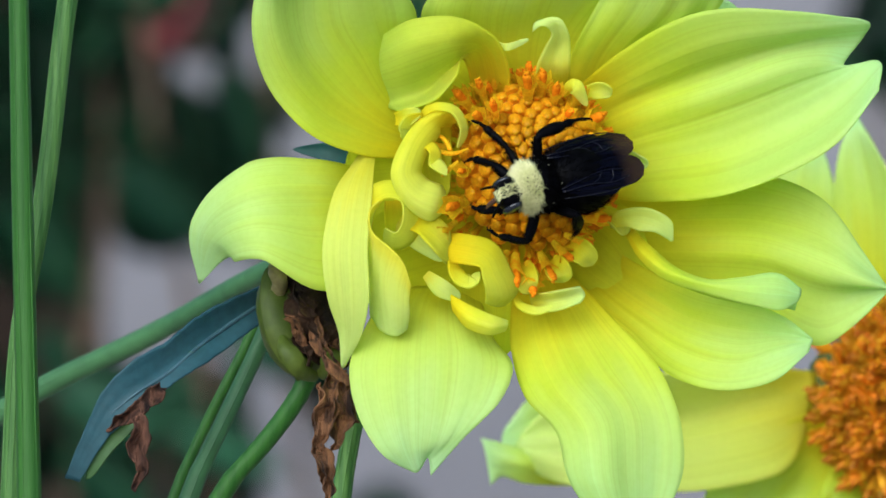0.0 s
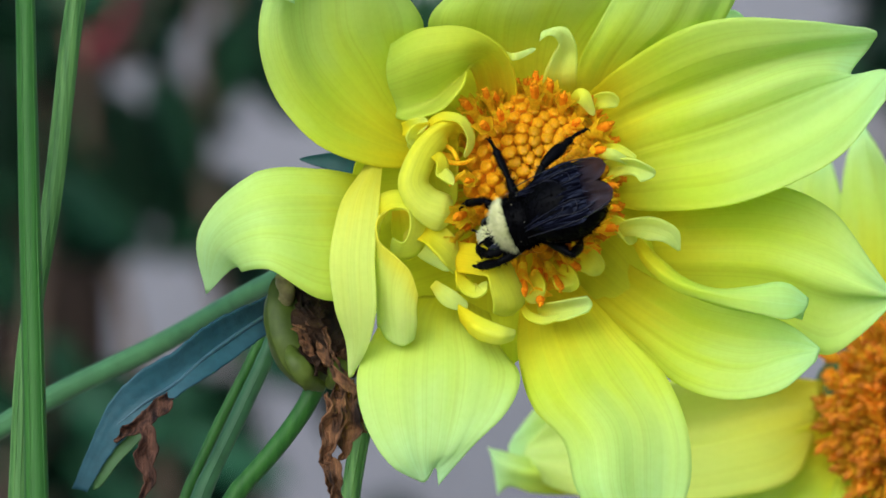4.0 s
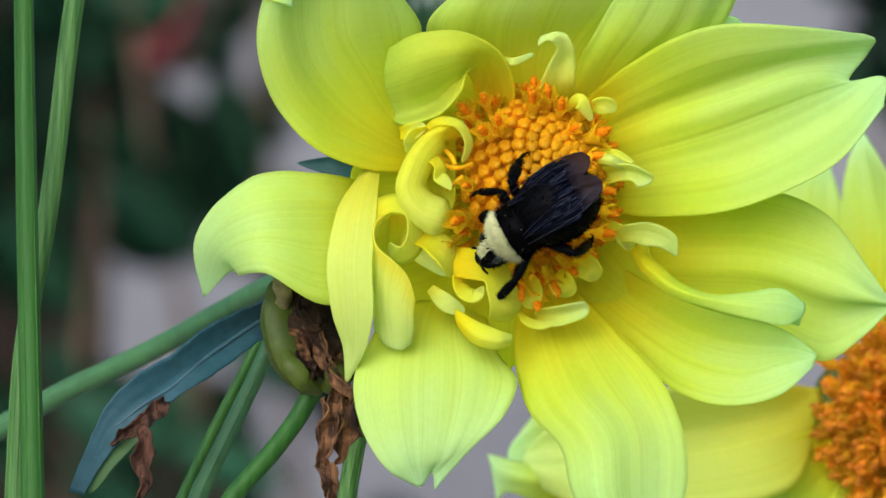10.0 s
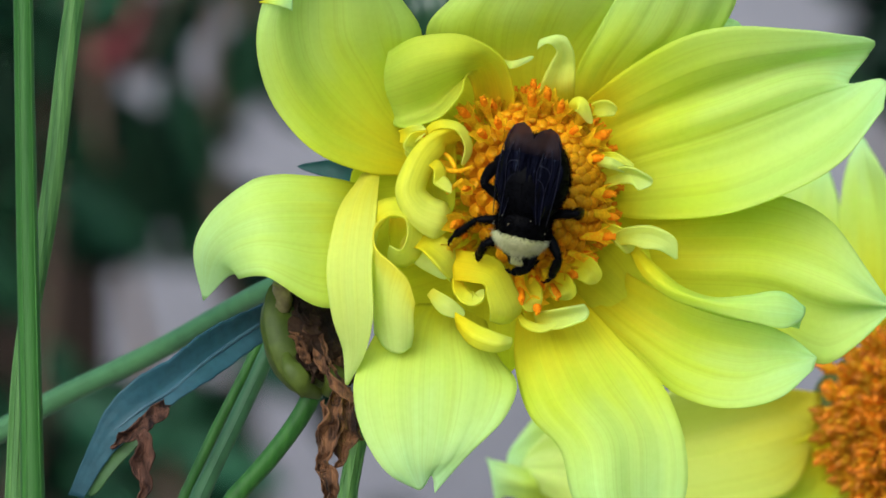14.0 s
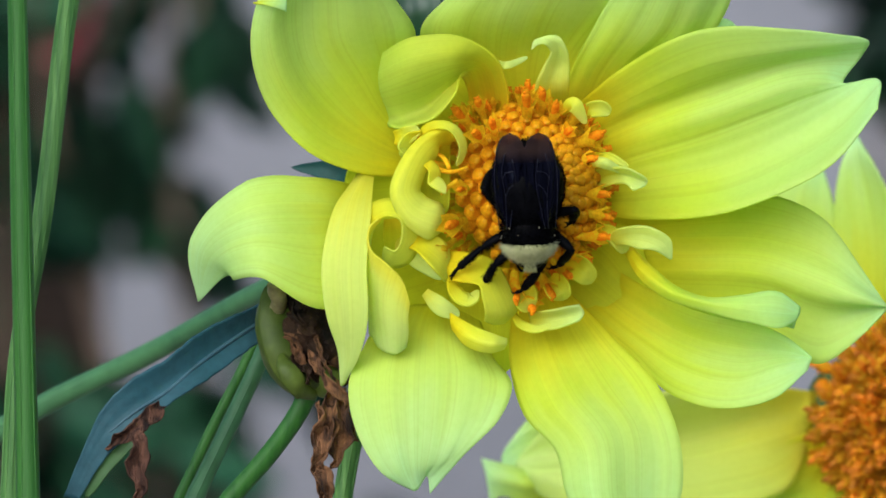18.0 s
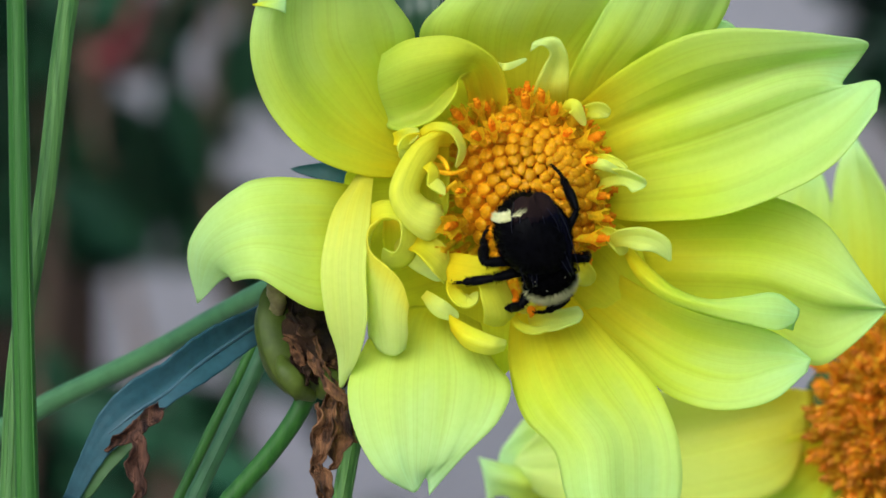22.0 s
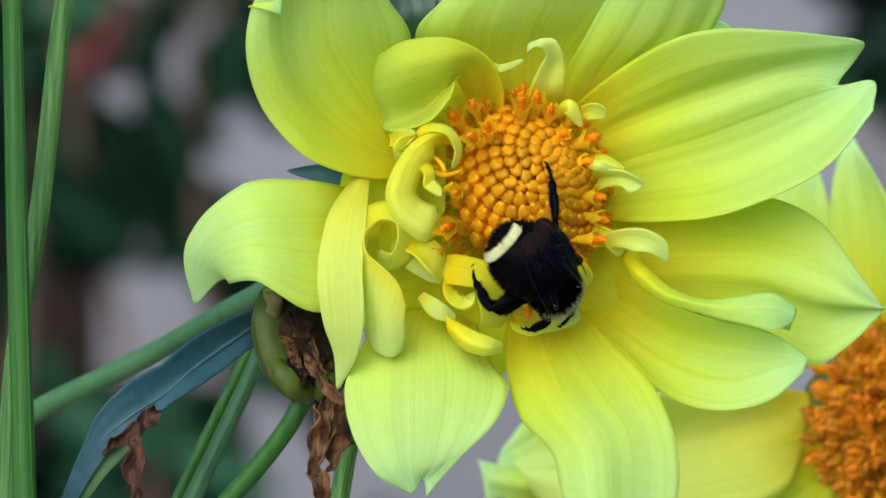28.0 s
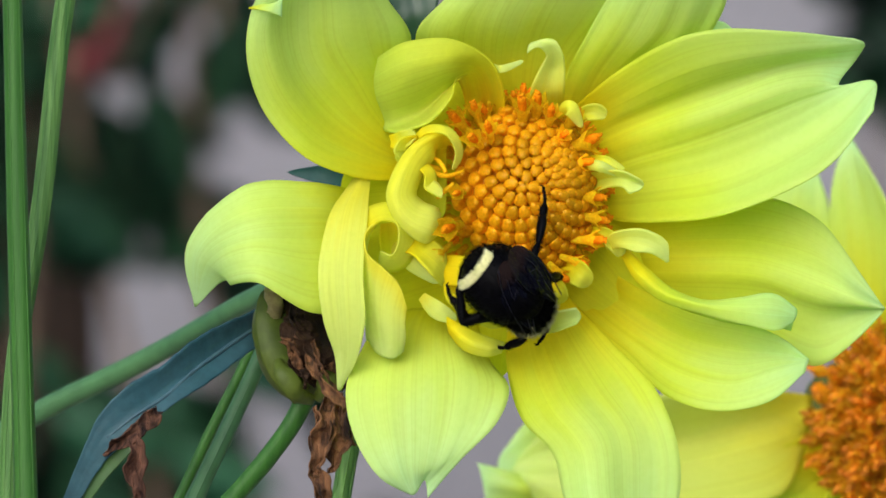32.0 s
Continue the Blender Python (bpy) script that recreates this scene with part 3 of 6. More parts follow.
def far_shrub():
    shrub = thing("rose_bush", (89.70, 3120, -916.11), "dark green leafy shrub branch in front of the wall", "shrub")
    part("cane", tube(((89.70, 3120, -916.11), (118.58, 3120, -396.36), (149.38, 3120, -88.36), (145.53, 3120, 46.39), (138.13, 3130, 162.24)), [6, 4.5, 2.8, 2.0, 1.2], 8, bumpy=0.25), BUSH_CANE, shrub, "brown woody cane")
    def leaf(at, size, angle, lean=20, kind=0):
        m = Matrix.Translation(at) @ Matrix.Rotation(radians(-angle), 4, "Y") @ Matrix.Rotation(radians(90 - lean), 4, "X") @ Matrix.Diagonal((size / 50, size / 50, size / 50, 1))
        piece("leaf", BUSH_LEAVES[kind % 3], shrub, m)
    leaf((133.40, 3100, 63.44), 44, -8, 20, 1)
    leaf((137.53, 3110, 73.18), 40, 15, 20, 1)
    leaf((131.20, 3090, 61.39), 40, 25, 20, 2)
    leaf((140.91, 3095, 78.69), 44, -40, 25, 2)
    leaf((156.40, 3100, 67.28), 44, 200, 25, 2)
    leaf((148.73, 3100, 92.19), 40, -70, 25, 1)
    leaf((118.19, 3105, 98.05), 46, -14, 25, 2)
    leaf((125.68, 3098, 92.15), 42, 4, 25, 1)
    leaf((148.47, 3092, 72.90), 40, -75, 25, 1)
    rng = random.Random(6)
    for _ in range(40):
        leaf((rng.uniform(130, 330), 3120 + rng.uniform(0, 60), rng.uniform(90, 330)), rng.uniform(30, 50), rng.uniform(0, 360), rng.uniform(0, 50), rng.randrange(3))


def low_shrub():
    shrub = thing("rose_bush", (-86.64, 3080, -908.18), "low dark green shrub growth beside the stakes", "shrub")
    part("cane", tube(((-86.64, 3080, -908.18), (-92.36, 3080, -392.93), (-99.78, 3070, -125.48), (-91.96, 3060, -53.01)), [6, 4.5, 2.6, 1.4], 8, bumpy=0.25), BUSH_CANE, shrub, "brown woody cane")
    def leaf(at, size, angle, lean=20, kind=0):
        m = Matrix.Translation(at) @ Matrix.Rotation(radians(-angle), 4, "Y") @ Matrix.Rotation(radians(90 - lean), 4, "X") @ Matrix.Diagonal((size / 50, size / 50, size / 50, 1))
        piece("leaf", BUSH_LEAVES[kind % 3], shrub, m)
    leaf((-136.20, 3015, -33.67), 30, -60, 30, 0)
    leaf((-130.12, 3000, -52.31), 46, -20, 15, 2)
    leaf((-100.35, 3010, -46.79), 40, -40, 15, 2)
    leaf((-75.75, 3000, -33.56), 46, -10, 20, 2)
    leaf((-76.40, 3010, -44.67), 34, -85, 25, 1)
    leaf((-90.75, 3000, -67.31), 40, -20, 25, 1)
    leaf((-128.39, 3005, -73.02), 44, -35, 25, 1)
    leaf((-42.14, 3015, -37.44), 34, -80, 20, 1)
    leaf((-177.39, 3010, -48.67), 46, -20, 20, 1)
    rng = random.Random(8)
    for _ in range(90):
        px, pz = rng.uniform(20, 640), rng.uniform(700, 1150)
        size, angle = rng.uniform(24, 38), rng.uniform(-150, -10)
        way = (size * 5.2 * math.cos(radians(angle)), -size * 5.2 * math.sin(radians(angle)))
        if px > 560 and pz < 800 or any(math.hypot(px + way[0] * k - 505, (pz + way[1] * k - 840) * 0.6) < 85 for k in (0.0, 0.35, 0.7)):
            continue
        leaf(((px - 784) / 16 * 3.06, 3080 + rng.uniform(0, 90), (441 - pz) / 16 * 3.06), size, angle, rng.uniform(5, 45), rng.randrange(3))


def stake(px_at, half, y, label):
    bm = box_mesh((px_at - half, y - half, -960), (px_at + half, y + half, 420), 10, 2.0, 3.0)
    ob = new("wooden_stake", finish(bm, "wooden_stake", STAKE))
    ob.location = LIFT
    tagged(ob, label, "stake")


BUSH = rose_bush()
far_shrub()
low_shrub()
stake((-132.80, 3300, 88.20)[0], 12, 3300, "dark brown weathered wooden stake in the soil")
stake((-154.76, 3330, 88.75)[0], 13, 3330, "dark brown weathered wooden stake in the soil")


# ---- the dahlia in front ----
flower = thing("dahlia_flower", (8.84, 4, 6.64), "pale yellow open dahlia flower with a golden centre", "flower")


def net(rows, mat, label="", parent=None, solid=0.2, **shape):
    return part("petal", net_mesh(rows, **shape), mat, parent or flower, label, solid=solid)


def petal(name, spine, a, b, mat=PETAL, label="", parent=None, solid=0.22, **more):
    return part(name, petal_mesh(spine, a, b, **more), mat, parent or flower, label, solid=solid)


# the broad ray petals, from behind to front; each net runs from base to tip
net((((18.61, 9, 16.41), (20.5, 9, 15.78), (22.38, 9, 15.15)),
     ((24.88, 8, 22.68), (27.4, 8, 22.05), (29.91, 8, 20.8)),
     ((29.76, 7, 25.43), (31.27, 7, 25.18), (32.53, 7, 24.05))),
    PALE, seed=1)
net((((4.14, 7, 13.25), (6.66, 7, 13.37), (9.17, 7, 13.5), (11.68, 7, 13.56)),
     ((-2.63, 3, 20.73), (3.51, 2.5, 21.04), (9.76, 2.2, 21.34), (16.03, 2.5, 21.35)),
     ((-2.94, 0, 23.94), (3.81, -2.5, 25.02), (11.29, -2.5, 25.64), (20.36, -1, 25.98)),
     ((0.37, -3, 27.82), (6.29, -6, 29.32), (13.45, -6, 29.94), (22.81, -4, 29.98)),
     ((7.21, -9, 35.47), (9.69, -9.5, 35.77), (12.17, -9.5, 35.77), (14.66, -9, 35.47))),
    WARM, seed=2, rib=0.3)
net((((12.62, 6.5, 13.56), (14.18, 6, 13.87), (16.06, 6, 14.18), (17.32, 6, 13.24)),
     ((13.52, 2.4, 18.84), (16.64, 1.2, 19.45), (19.77, 1.4, 19.46), (23.53, 2, 18.84)),
     ((15.98, -1.6, 23.79), (19.71, -3.2, 24.07), (24.7, -3.2, 24.07), (29.41, -1.5, 23.66)),
     ((18.32, -4.2, 27.8), (22.16, -6, 28.39), (26.52, -6, 28.7), (31.35, -4, 27.49)),
     ((25.84, -9, 34.85), (27.09, -9, 34.98), (28.33, -9, 34.98), (29.7, -9, 34.73))),
    PETAL, seed=3, rib=0.35)
net((((-3.07, 4, 7.71), (-2.76, 4, 8.52), (-2.45, 5, 9.47), (-2.13, 5, 10.72), (-1.82, 6, 11.67)),
     ((-8.99, -2.2, 7.8), (-8.37, -0.5, 9.75), (-7.44, 1, 11.95), (-5.88, 2, 14.14), (-4.32, 3, 15.72)),
     ((-15.2, -5.4, 10.15), (-14.27, -4.2, 12.4), (-12.11, -2.2, 16.29), (-8.36, -2.6, 19.4), (-4.31, 0, 20.69)),
     ((-19.67, -5.8, 15), (-18.29, -6.8, 17.17), (-15.2, -4.6, 20.62), (-10.21, -5.8, 23.1), (-3.56, -2, 23.03)),
     ((-21.57, -8.2, 21.82), (-20, -9.6, 23.66), (-15.79, -8, 26.48), (-10.81, -9, 27.71), (-5.85, -6, 27.14)),
     ((-20.92, -10.5, 26.62), (-18.23, -12, 28.58), (-15.13, -11.4, 29.83), (-12.03, -12, 30.13), (-8.63, -10, 30.48)),
     ((-15.72, -15, 33.16), (-14.79, -15, 33.35), (-13.86, -15, 33.47), (-12.93, -15, 33.35), (-12, -15, 33.16))),
    PETAL, seed=4, rib=0.3)
net((((-21.35, -10.4, 26.5), (-21.29, -10.5, 26.38)),
     ((-19.91, -11.3, 26.86), (-19.97, -11.5, 26.23)),
     ((-18.54, -11.9, 27.03), (-18.67, -11.7, 25.86)),
     ((-17.6, -12.3, 27.58), (-17.68, -11.3, 25.49))),
    PALE, seed=5, rib=0.0, n=12, m=6, solid=0.14)
net((((16.7, 7, 2.89), (17.02, 7, 0.69), (17.33, 7, -1.82), (17.33, 7, -4.33), (17.33, 7, -6.84)),
     ((26.09, 5, 5.08), (26.07, 4, 1.32), (26.05, 3, -1.82), (26.07, 4, -4.95), (26.09, 5, -8.72)),
     ((34.82, 3, 6.01), (34.81, 2.5, 1.31), (35.08, 0.8, -2.13), (35.43, 2.5, -5.57), (35.45, 3, -9.96)),
     ((41.65, 1, 3.19), (41.64, 0.5, -0.56), (41.89, -1.6, -4.43), (41.97, 1.2, -7.57), (41.62, 0, -12.94)),
     ((45.69, 0, -2.12), (45.66, -1, -3.69), (45.78, -3, -5.74), (45.87, -0.3, -6.94), (45.34, -1, -10.37)),
     ((48.56, -2, -6.24), (48.68, -2.2, -6.37), (48.79, -2.5, -6.49), (48.69, -2, -6.68), (48.44, -1.8, -7.18))),
    WARM, seed=6, rib=0.3)
net((((14.16, 4, 15.42), (15.11, 5, 13.55), (15.74, 5, 11.98), (16.05, 5, 10.1), (16.37, 5, 8.21), (16.55, 4.5, 6.02), (16.67, 4, 3.51)),
     ((19.12, -0.5, 19.56), (20.26, 1, 16.64), (20.72, 2.6, 14.34), (21.03, 2.4, 12.27), (21.04, 3, 9.77), (21.35, 2.8, 6.95), (21.62, -0.5, 3)),
     ((26.87, -4, 23.62), (28.45, -2.4, 20.34), (29.14, 0.6, 17.44), (29.75, 0, 15.19), (30.27, 1, 12.7), (31.03, 1.4, 8.95), (31.84, -4.6, 4.05)),
     ((38.36, -5.5, 24.04), (39.63, -4.4, 22.25), (40.21, -1.6, 20.79), (40.45, -1.8, 18.42), (40.72, -1, 16.8), (41.61, -0.6, 14.31), (42.65, -7.8, 9.39)),
     ((45.24, -4.5, 23.12), (46.44, -4, 22.69), (45.94, -2, 21.28), (43.9, -1.2, 18.05), (45.02, -1.5, 18.29), (47.36, -2.5, 18.66), (47.42, -6.5, 15.31))),
    PETAL, seed=7, rib=0.5, n=44, m=48)
net((((16.06, 6, -0.88), (14.81, 6, -2.45), (13.55, 5, -4.01), (11.96, 3, -6.2)),
     ((22.88, 0, -4.94), (21.33, 1, -7.44), (20.5, 0, -9.94), (19.74, -1, -11.49)),
     ((27.83, -2.5, -6.93), (27.1, -1.5, -10.55), (26.27, -2.5, -13.66), (24.69, -3.5, -16.27)),
     ((33.41, -4, -8.17), (32.68, -3, -11.79), (32.15, -4.5, -14.89), (31.19, -6, -17.8)),
     ((37.45, -4.5, -9.91), (37.28, -4, -11.78), (37.11, -5.5, -13.33), (36.45, -7, -16.49)),
     ((40.12, -5, -12.02), (40.3, -5, -12.21), (40.24, -5.2, -12.52), (39.85, -5.5, -13.64))),
    PETAL, seed=8, rib=0.3)
net((((19.6, -2, -0.69), (19.97, -2.2, -0.37), (20.47, -2, -0.12), (20.69, 0, -0.88)),
     ((21.41, -6, -3.67), (21.84, -6.8, -2.92), (22.47, -6, -2.3), (22.84, -2, -3.68)),
     ((24, -7.5, -5.66), (24.3, -8.4, -4.79), (24.94, -7.5, -4.35), (25.32, -3, -5.86)),
     ((28.34, -8.3, -7.09), (28.64, -8.8, -6.15), (28.66, -7.8, -5.6), (29.06, -3.5, -7.42)),
     ((33.31, -8.6, -8.33), (33.3, -8.8, -6.77), (32.71, -7.5, -5.41), (33.41, -4, -8.35)),
     ((37.05, -8, -8.89), (36.93, -8, -7.09), (36.77, -7, -5.1), (37.14, -4.5, -8.66)),
     ((38.63, -7, -8.02), (38.94, -7, -7.4), (39.02, -6.6, -6.66), (38.37, -5, -8.97))),
    PETAL, seed=9, rib=0.08)
net((((7.58, 3, -4.95), (9.14, 3, -4.32), (11.02, 3, -4.01), (13.21, 2.5, -4.63)),
     ((7.11, -3, -13.66), (10.34, -4.5, -12.4), (14.71, -4, -10.53), (18.76, -4.5, -10.41)),
     ((8.78, -6, -18.92), (12.5, -8, -17.34), (17.79, -6.8, -15.49), (23.56, -8, -15.67)),
     ((12.18, -8, -22.63), (15.89, -10, -21.67), (20.88, -8.6, -20.13), (25.84, -9, -21.68)),
     ((13.42, -9, -27.58), (16.81, -11.5, -27.54), (21.49, -9.6, -27.26), (26.03, -9, -26.96)),
     ((19.01, -9, -34.73), (19.94, -9, -35.04), (21.18, -9, -35.04), (22.12, -9, -34.6))),
    PETAL, seed=10, rib=0.35)
net((((-5.89, 3, -6.51), (-2.75, 2, -6.51), (0.38, 2, -6.51), (3.5, 2, -7.45)),
     ((-8.98, -3, -11.17), (-4.3, -3.6, -9.91), (0.37, -3.2, -9.92), (5.24, -3, -12.41)),
     ((-10.7, -6.5, -15.5), (-5.22, -7.4, -14.86), (1, -6.6, -14.25), (7.28, -6, -15.5)),
     ((-9.45, -8.6, -21.38), (-4.91, -9, -20.44), (0.37, -8.4, -19.83), (5.97, -8, -19.09)),
     ((-6.96, -9, -25.1), (-4.29, -9, -24.17), (-0.87, -8.6, -23.86), (2.24, -8.4, -22.81)),
     ((-4.48, -7.5, -26.55), (-3.3, -7.8, -27.05), (-2.05, -7.5, -25.43), (-1.68, -7, -27.43))),
    PALE, seed=11, rib=0.45)
petal("petal", ((-7.77, 3, 1.94), (-14.58, -5, 2.06), (-21.40, -7, 1.62), (-26.09, -2, -0.87), (-27.45, 4, -6.33)), [5.62, 9.38, 5.50, 3.88, 0.06], [4.38, 5.75, 5.88, 3.06, 0.06], PALE, cup=-0.08, wave=0.4, seed=10, blunt_end=False, tilt=20)
# broad inner petals under the curls
petal("petal", ((7.28, 6, 5.71), (1.00, 5, 5.71), (-5.5, 3, 5.8), (-11.5, 1, 5.4)), [3.75, 6.88, 6.5, 3.5], [3.75, 6.88, 6.5, 3.5], GOLDEN, cup=0.1, wave=0.8, seed=35)
petal("petal", ((7.28, 6, 2.57), (1.00, 4, -1.19), (-5.0, 2, -3.4), (-10.2, 0, -5.5)), [3.75, 6.25, 6.2, 4.2], [3.75, 6.25, 6.2, 4.2], GOLDEN, cup=0.1, wave=0.8, seed=36)
petal("petal", ((8.53, 6, 1.32), (6.64, 3, -4.95), (6.00, 1, -9.32), (6.32, 2, -14.33)), [3.75, 6.25, 5.00, 0.31], [3.75, 6.25, 5.00, 0.31], GOLDEN, cup=0.1, wave=0.8, seed=37)
petal("petal", ((6.02, 6, 8.85), (2.26, 4, 13.85), (-0.88, 3, 16.97), (-4.01, 4, 20.74)), [2.50, 5.62, 5.00, 0.62], [2.50, 5.62, 5.00, 0.62], GOLDEN, cup=0.1, wave=0.8, seed=38)
petal("petal", ((11.67, 6, 2.57), (16.04, 4, -1.82), (19.16, 3, -4.95), (22.92, 3, -8.70)), [2.50, 5.62, 4.38, 0.62], [2.50, 5.62, 4.38, 0.62], GOLDEN, cup=0.1, wave=0.8, seed=39)
# pointed and rolled petals beside the centre
net((((-9.94, 0, 7.69), (-8.99, -1, 7.87), (-8.06, 0, 7.88)),
     ((-12.81, -7.2, 2.55), (-10.51, -7.8, 3.17), (-8.33, -7.6, 3.17)),
     ((-13.73, -9.4, -2.73), (-11.11, -9.8, -2.42), (-8.75, -10, -2.42)),
     ((-13.11, -8.6, -8.02), (-10.81, -9, -8.01), (-8.57, -9.4, -8.01)),
     ((-11.95, -6.5, -11.76), (-10.7, -7, -12.38), (-9.58, -7.2, -12.38)),
     ((-11.65, -5, -15.39), (-11.46, -5, -15.57), (-11.09, -5, -15.26))),
    LOBE, seed=12, rib=0.1)
net((((-6.96, -8, 3.05), (-8.45, -9.5, 1.8), (-8.32, -10, -0.43), (-6.45, -10.5, -2.17), (-4.84, -10.5, -3.85), (-3.97, -10, -6.46)),
     ((-8.02, -7, 1.62), (-8.7, -8, 0.06), (-8.45, -9, -2.42), (-7.08, -9.5, -4.6), (-5.53, -10, -6.46), (-4.16, -9.5, -8.32)),
     ((-8.59, -6, -0.56), (-8.71, -7, -2.43), (-8.33, -7.5, -5.53), (-7.08, -8.5, -7.4), (-5.53, -9, -8.95), (-4.1, -8.5, -9.88)),
     ((-8.35, -5, -9.9), (-8.03, -5.5, -10.21), (-7.41, -6, -11.27), (-6.47, -6.5, -11.89), (-5.41, -7, -12.01), (-4.35, -7, -11.26))),
    LOBE, seed=13, rib=0.15)
# the hooded petal that arches over its own hollow
net((((6.5, -1, 13.68), (5.5, 1, 13.57), (4.25, 1.5, 13.7), (2.88, 0, 14.06)),
     ((6.79, -4, 17.2), (5.37, -1, 17.24), (3.81, 0, 17.25), (2.12, -3, 17.53)),
     ((5.23, -7, 20.9), (3.8, -5, 20.31), (2.56, -4, 19.51), (1.37, -6, 18.55)),
     ((0.99, -8, 23.06), (0.68, -8.6, 21.07), (0.44, -4.6, 17.51), (0.81, -8.6, 16.53)),
     ((-3.67, -7.6, 22.95), (-3.54, -8.2, 20.45), (-2, -2.6, 15.22), (-1.18, -8.2, 14.11)),
     ((-6.98, -3.6, 21.39), (-6.79, -4, 19.07), (-5.12, -0.6, 14.06), (-4.3, -6, 12.95)),
     ((-9.52, 3.5, 19.48), (-9.15, 3.5, 17.6), (-7.77, 4.5, 14.61), (-6.25, 1, 13.01))),
    HOOD, seed=14, rib=0.12, n=48, m=26)
net((((1.37, -4, 10.78), (1.12, -5, 11.4), (0.69, -4.5, 11.53), (0.37, -3, 11.17)),
     ((-0.37, -8, 12.99), (-0.5, -8.6, 12.49), (-0.62, -8, 11.87), (-0.25, -4, 11.16)),
     ((-2.98, -8.5, 11.87), (-2.61, -9.2, 11.49), (-1.99, -9, 11), (-1.5, 0.5, 10.5)),
     ((-5.22, -8.5, 8.89), (-4.6, -9.3, 8.51), (-3.85, -9.2, 8.14), (-3.19, 0.5, 8)),
     ((-6.09, -8.5, 5.66), (-5.34, -9.4, 5.53), (-4.35, -9.2, 5.65), (-3.69, 0.5, 5.88)),
     ((-4.79, -8.5, 2.67), (-4.1, -9.4, 3.29), (-3.23, -9, 4.29), (-2.69, 0.5, 4.81)),
     ((-1.8, -8, 0.56), (-1.49, -9, 1.93), (-0.99, -8.4, 3.67), (-0.87, -2, 4.68)),
     ((-0.37, -6.5, 1.56), (-0.25, -7, 2.24), (-0.12, -7, 3.17), (-0.37, -6, 3.92))),
    CURL, seed=15, rib=0.06, n=44, m=20)
# smaller curled petals crowded round the centre
net((((-4.49, -5, 2.55), (-4.3, -5, 1), (-4.48, -6, -0.25)),
     ((-2.12, -7, 1.62), (-2.43, -7.5, 0.06), (-2.86, -9, -0.93)),
     ((0.06, -7, 0.06), (-0.56, -8, -1.49), (-1.18, -9.5, -2.73)),
     ((0.5, -6.5, -2.43), (0.37, -7, -3.36), (-0.06, -7.5, -4.1))),
    FOLD, seed=16, rib=0.12, n=20, m=14)
net((((-0.25, -5, -0.69), (0.06, -7, -2.3), (0.37, -8, -3.98)),
     ((2.36, -7.4, -0.87), (2.36, -8.6, -2.73), (2.55, -9.6, -4.28)),
     ((5.22, -8, -1.8), (4.22, -9.2, -3.35), (3.6, -9.8, -4.53)),
     ((6.78, -8, -4.41), (5.22, -9.4, -5.22), (3.79, -10, -5.4)),
     ((7.71, -7, -7.09), (6.28, -8.6, -7.71), (4.22, -9.6, -7.14)),
     ((6.47, -6, -8.65), (5.35, -7, -8.77), (4.23, -8, -8.39))),
    FOLD, seed=17, rib=0.08, n=30, m=14)
net((((0.37, -6, -7.41), (0.5, -6.5, -8.34), (0.68, -6, -9.28)),
     ((3.17, -8, -8.95), (2.73, -9, -10.19), (2.55, -8, -11.25)),
     ((5.66, -8.5, -9.88), (5.22, -9.5, -10.99), (4.85, -8.5, -11.87)),
     ((6.78, -7.5, -10.2), (6.78, -8, -10.82), (6.47, -7.5, -11.5))),
    CURL, seed=18, rib=0.08, n=20, m=12)
net((((9.09, -5, -7.41), (9.23, -4, -8.35), (9.41, -5, -9.28)),
     ((12.49, -8.4, -6.9), (12.5, -7, -8.02), (12.31, -8, -9.08)),
     ((14.67, -8, -6.47), (15.17, -7.6, -7.4), (14.67, -8, -8.21))),
    LOBE, seed=19, rib=0.08, n=18, m=12)
net((((17.84, -3, 1), (17.96, -3.5, 0.56), (18.15, -3, 0.06)),
     ((19.17, -6.6, 1.99), (19.67, -6.2, 1), (20.16, -6.6, 0)),
     ((22.44, -8.4, 2.05), (22.01, -7.6, 0.87), (21.15, -7.4, -0.31)),
     ((24.68, -8.2, 0.68), (23.81, -7.8, 0.06), (22.76, -7.6, -0.44)),
     ((24.88, -7, -1.31), (24.7, -7, -1.43), (24.39, -7, -1.18))),
    LOBE, seed=20, rib=0.06, n=26, m=12)
net((((9.88, 1, 15.7), (11.64, 2, 15.58), (13.38, 1, 15.95)),
     ((9.85, -3.8, 18.14), (11.6, -2.6, 17.72), (13.47, -3.8, 18.27)),
     ((10.66, -4.5, 20), (12.09, -3.8, 20.01), (13.46, -5, 20.49)),
     ((11.33, -5.5, 21.48), (12.33, -5.6, 21.73), (13.26, -6, 21.54)),
     ((10.7, -6.4, 22.22), (11.45, -6.6, 22.84), (12.51, -6.4, 22.72)),
     ((9.34, -5.5, 21.61), (9.46, -5.8, 22.23), (10.09, -5.8, 22.72))),
    LOBE, seed=21, rib=0.06, n=26, m=12)
net((((15.66, -3, 8.48), (16.3, -1.5, 7.24), (16.59, -3, 6.11)),
     ((18.11, -6.5, 8.77), (18.45, -4.2, 7.92), (18.81, -5.5, 6.85)),
     ((20.01, -8.2, 8.52), (20.16, -6.6, 7.65), (19.9, -7.2, 6.72)),
     ((21.13, -8.2, 7.89), (21.4, -7, 7.22), (20.52, -8, 6.22)),
     ((22.01, -7.6, 7.4), (22.02, -7.2, 6.9), (21.39, -7.6, 6.4))),
    LOBE, seed=22, rib=0.08, n=22, m=12)
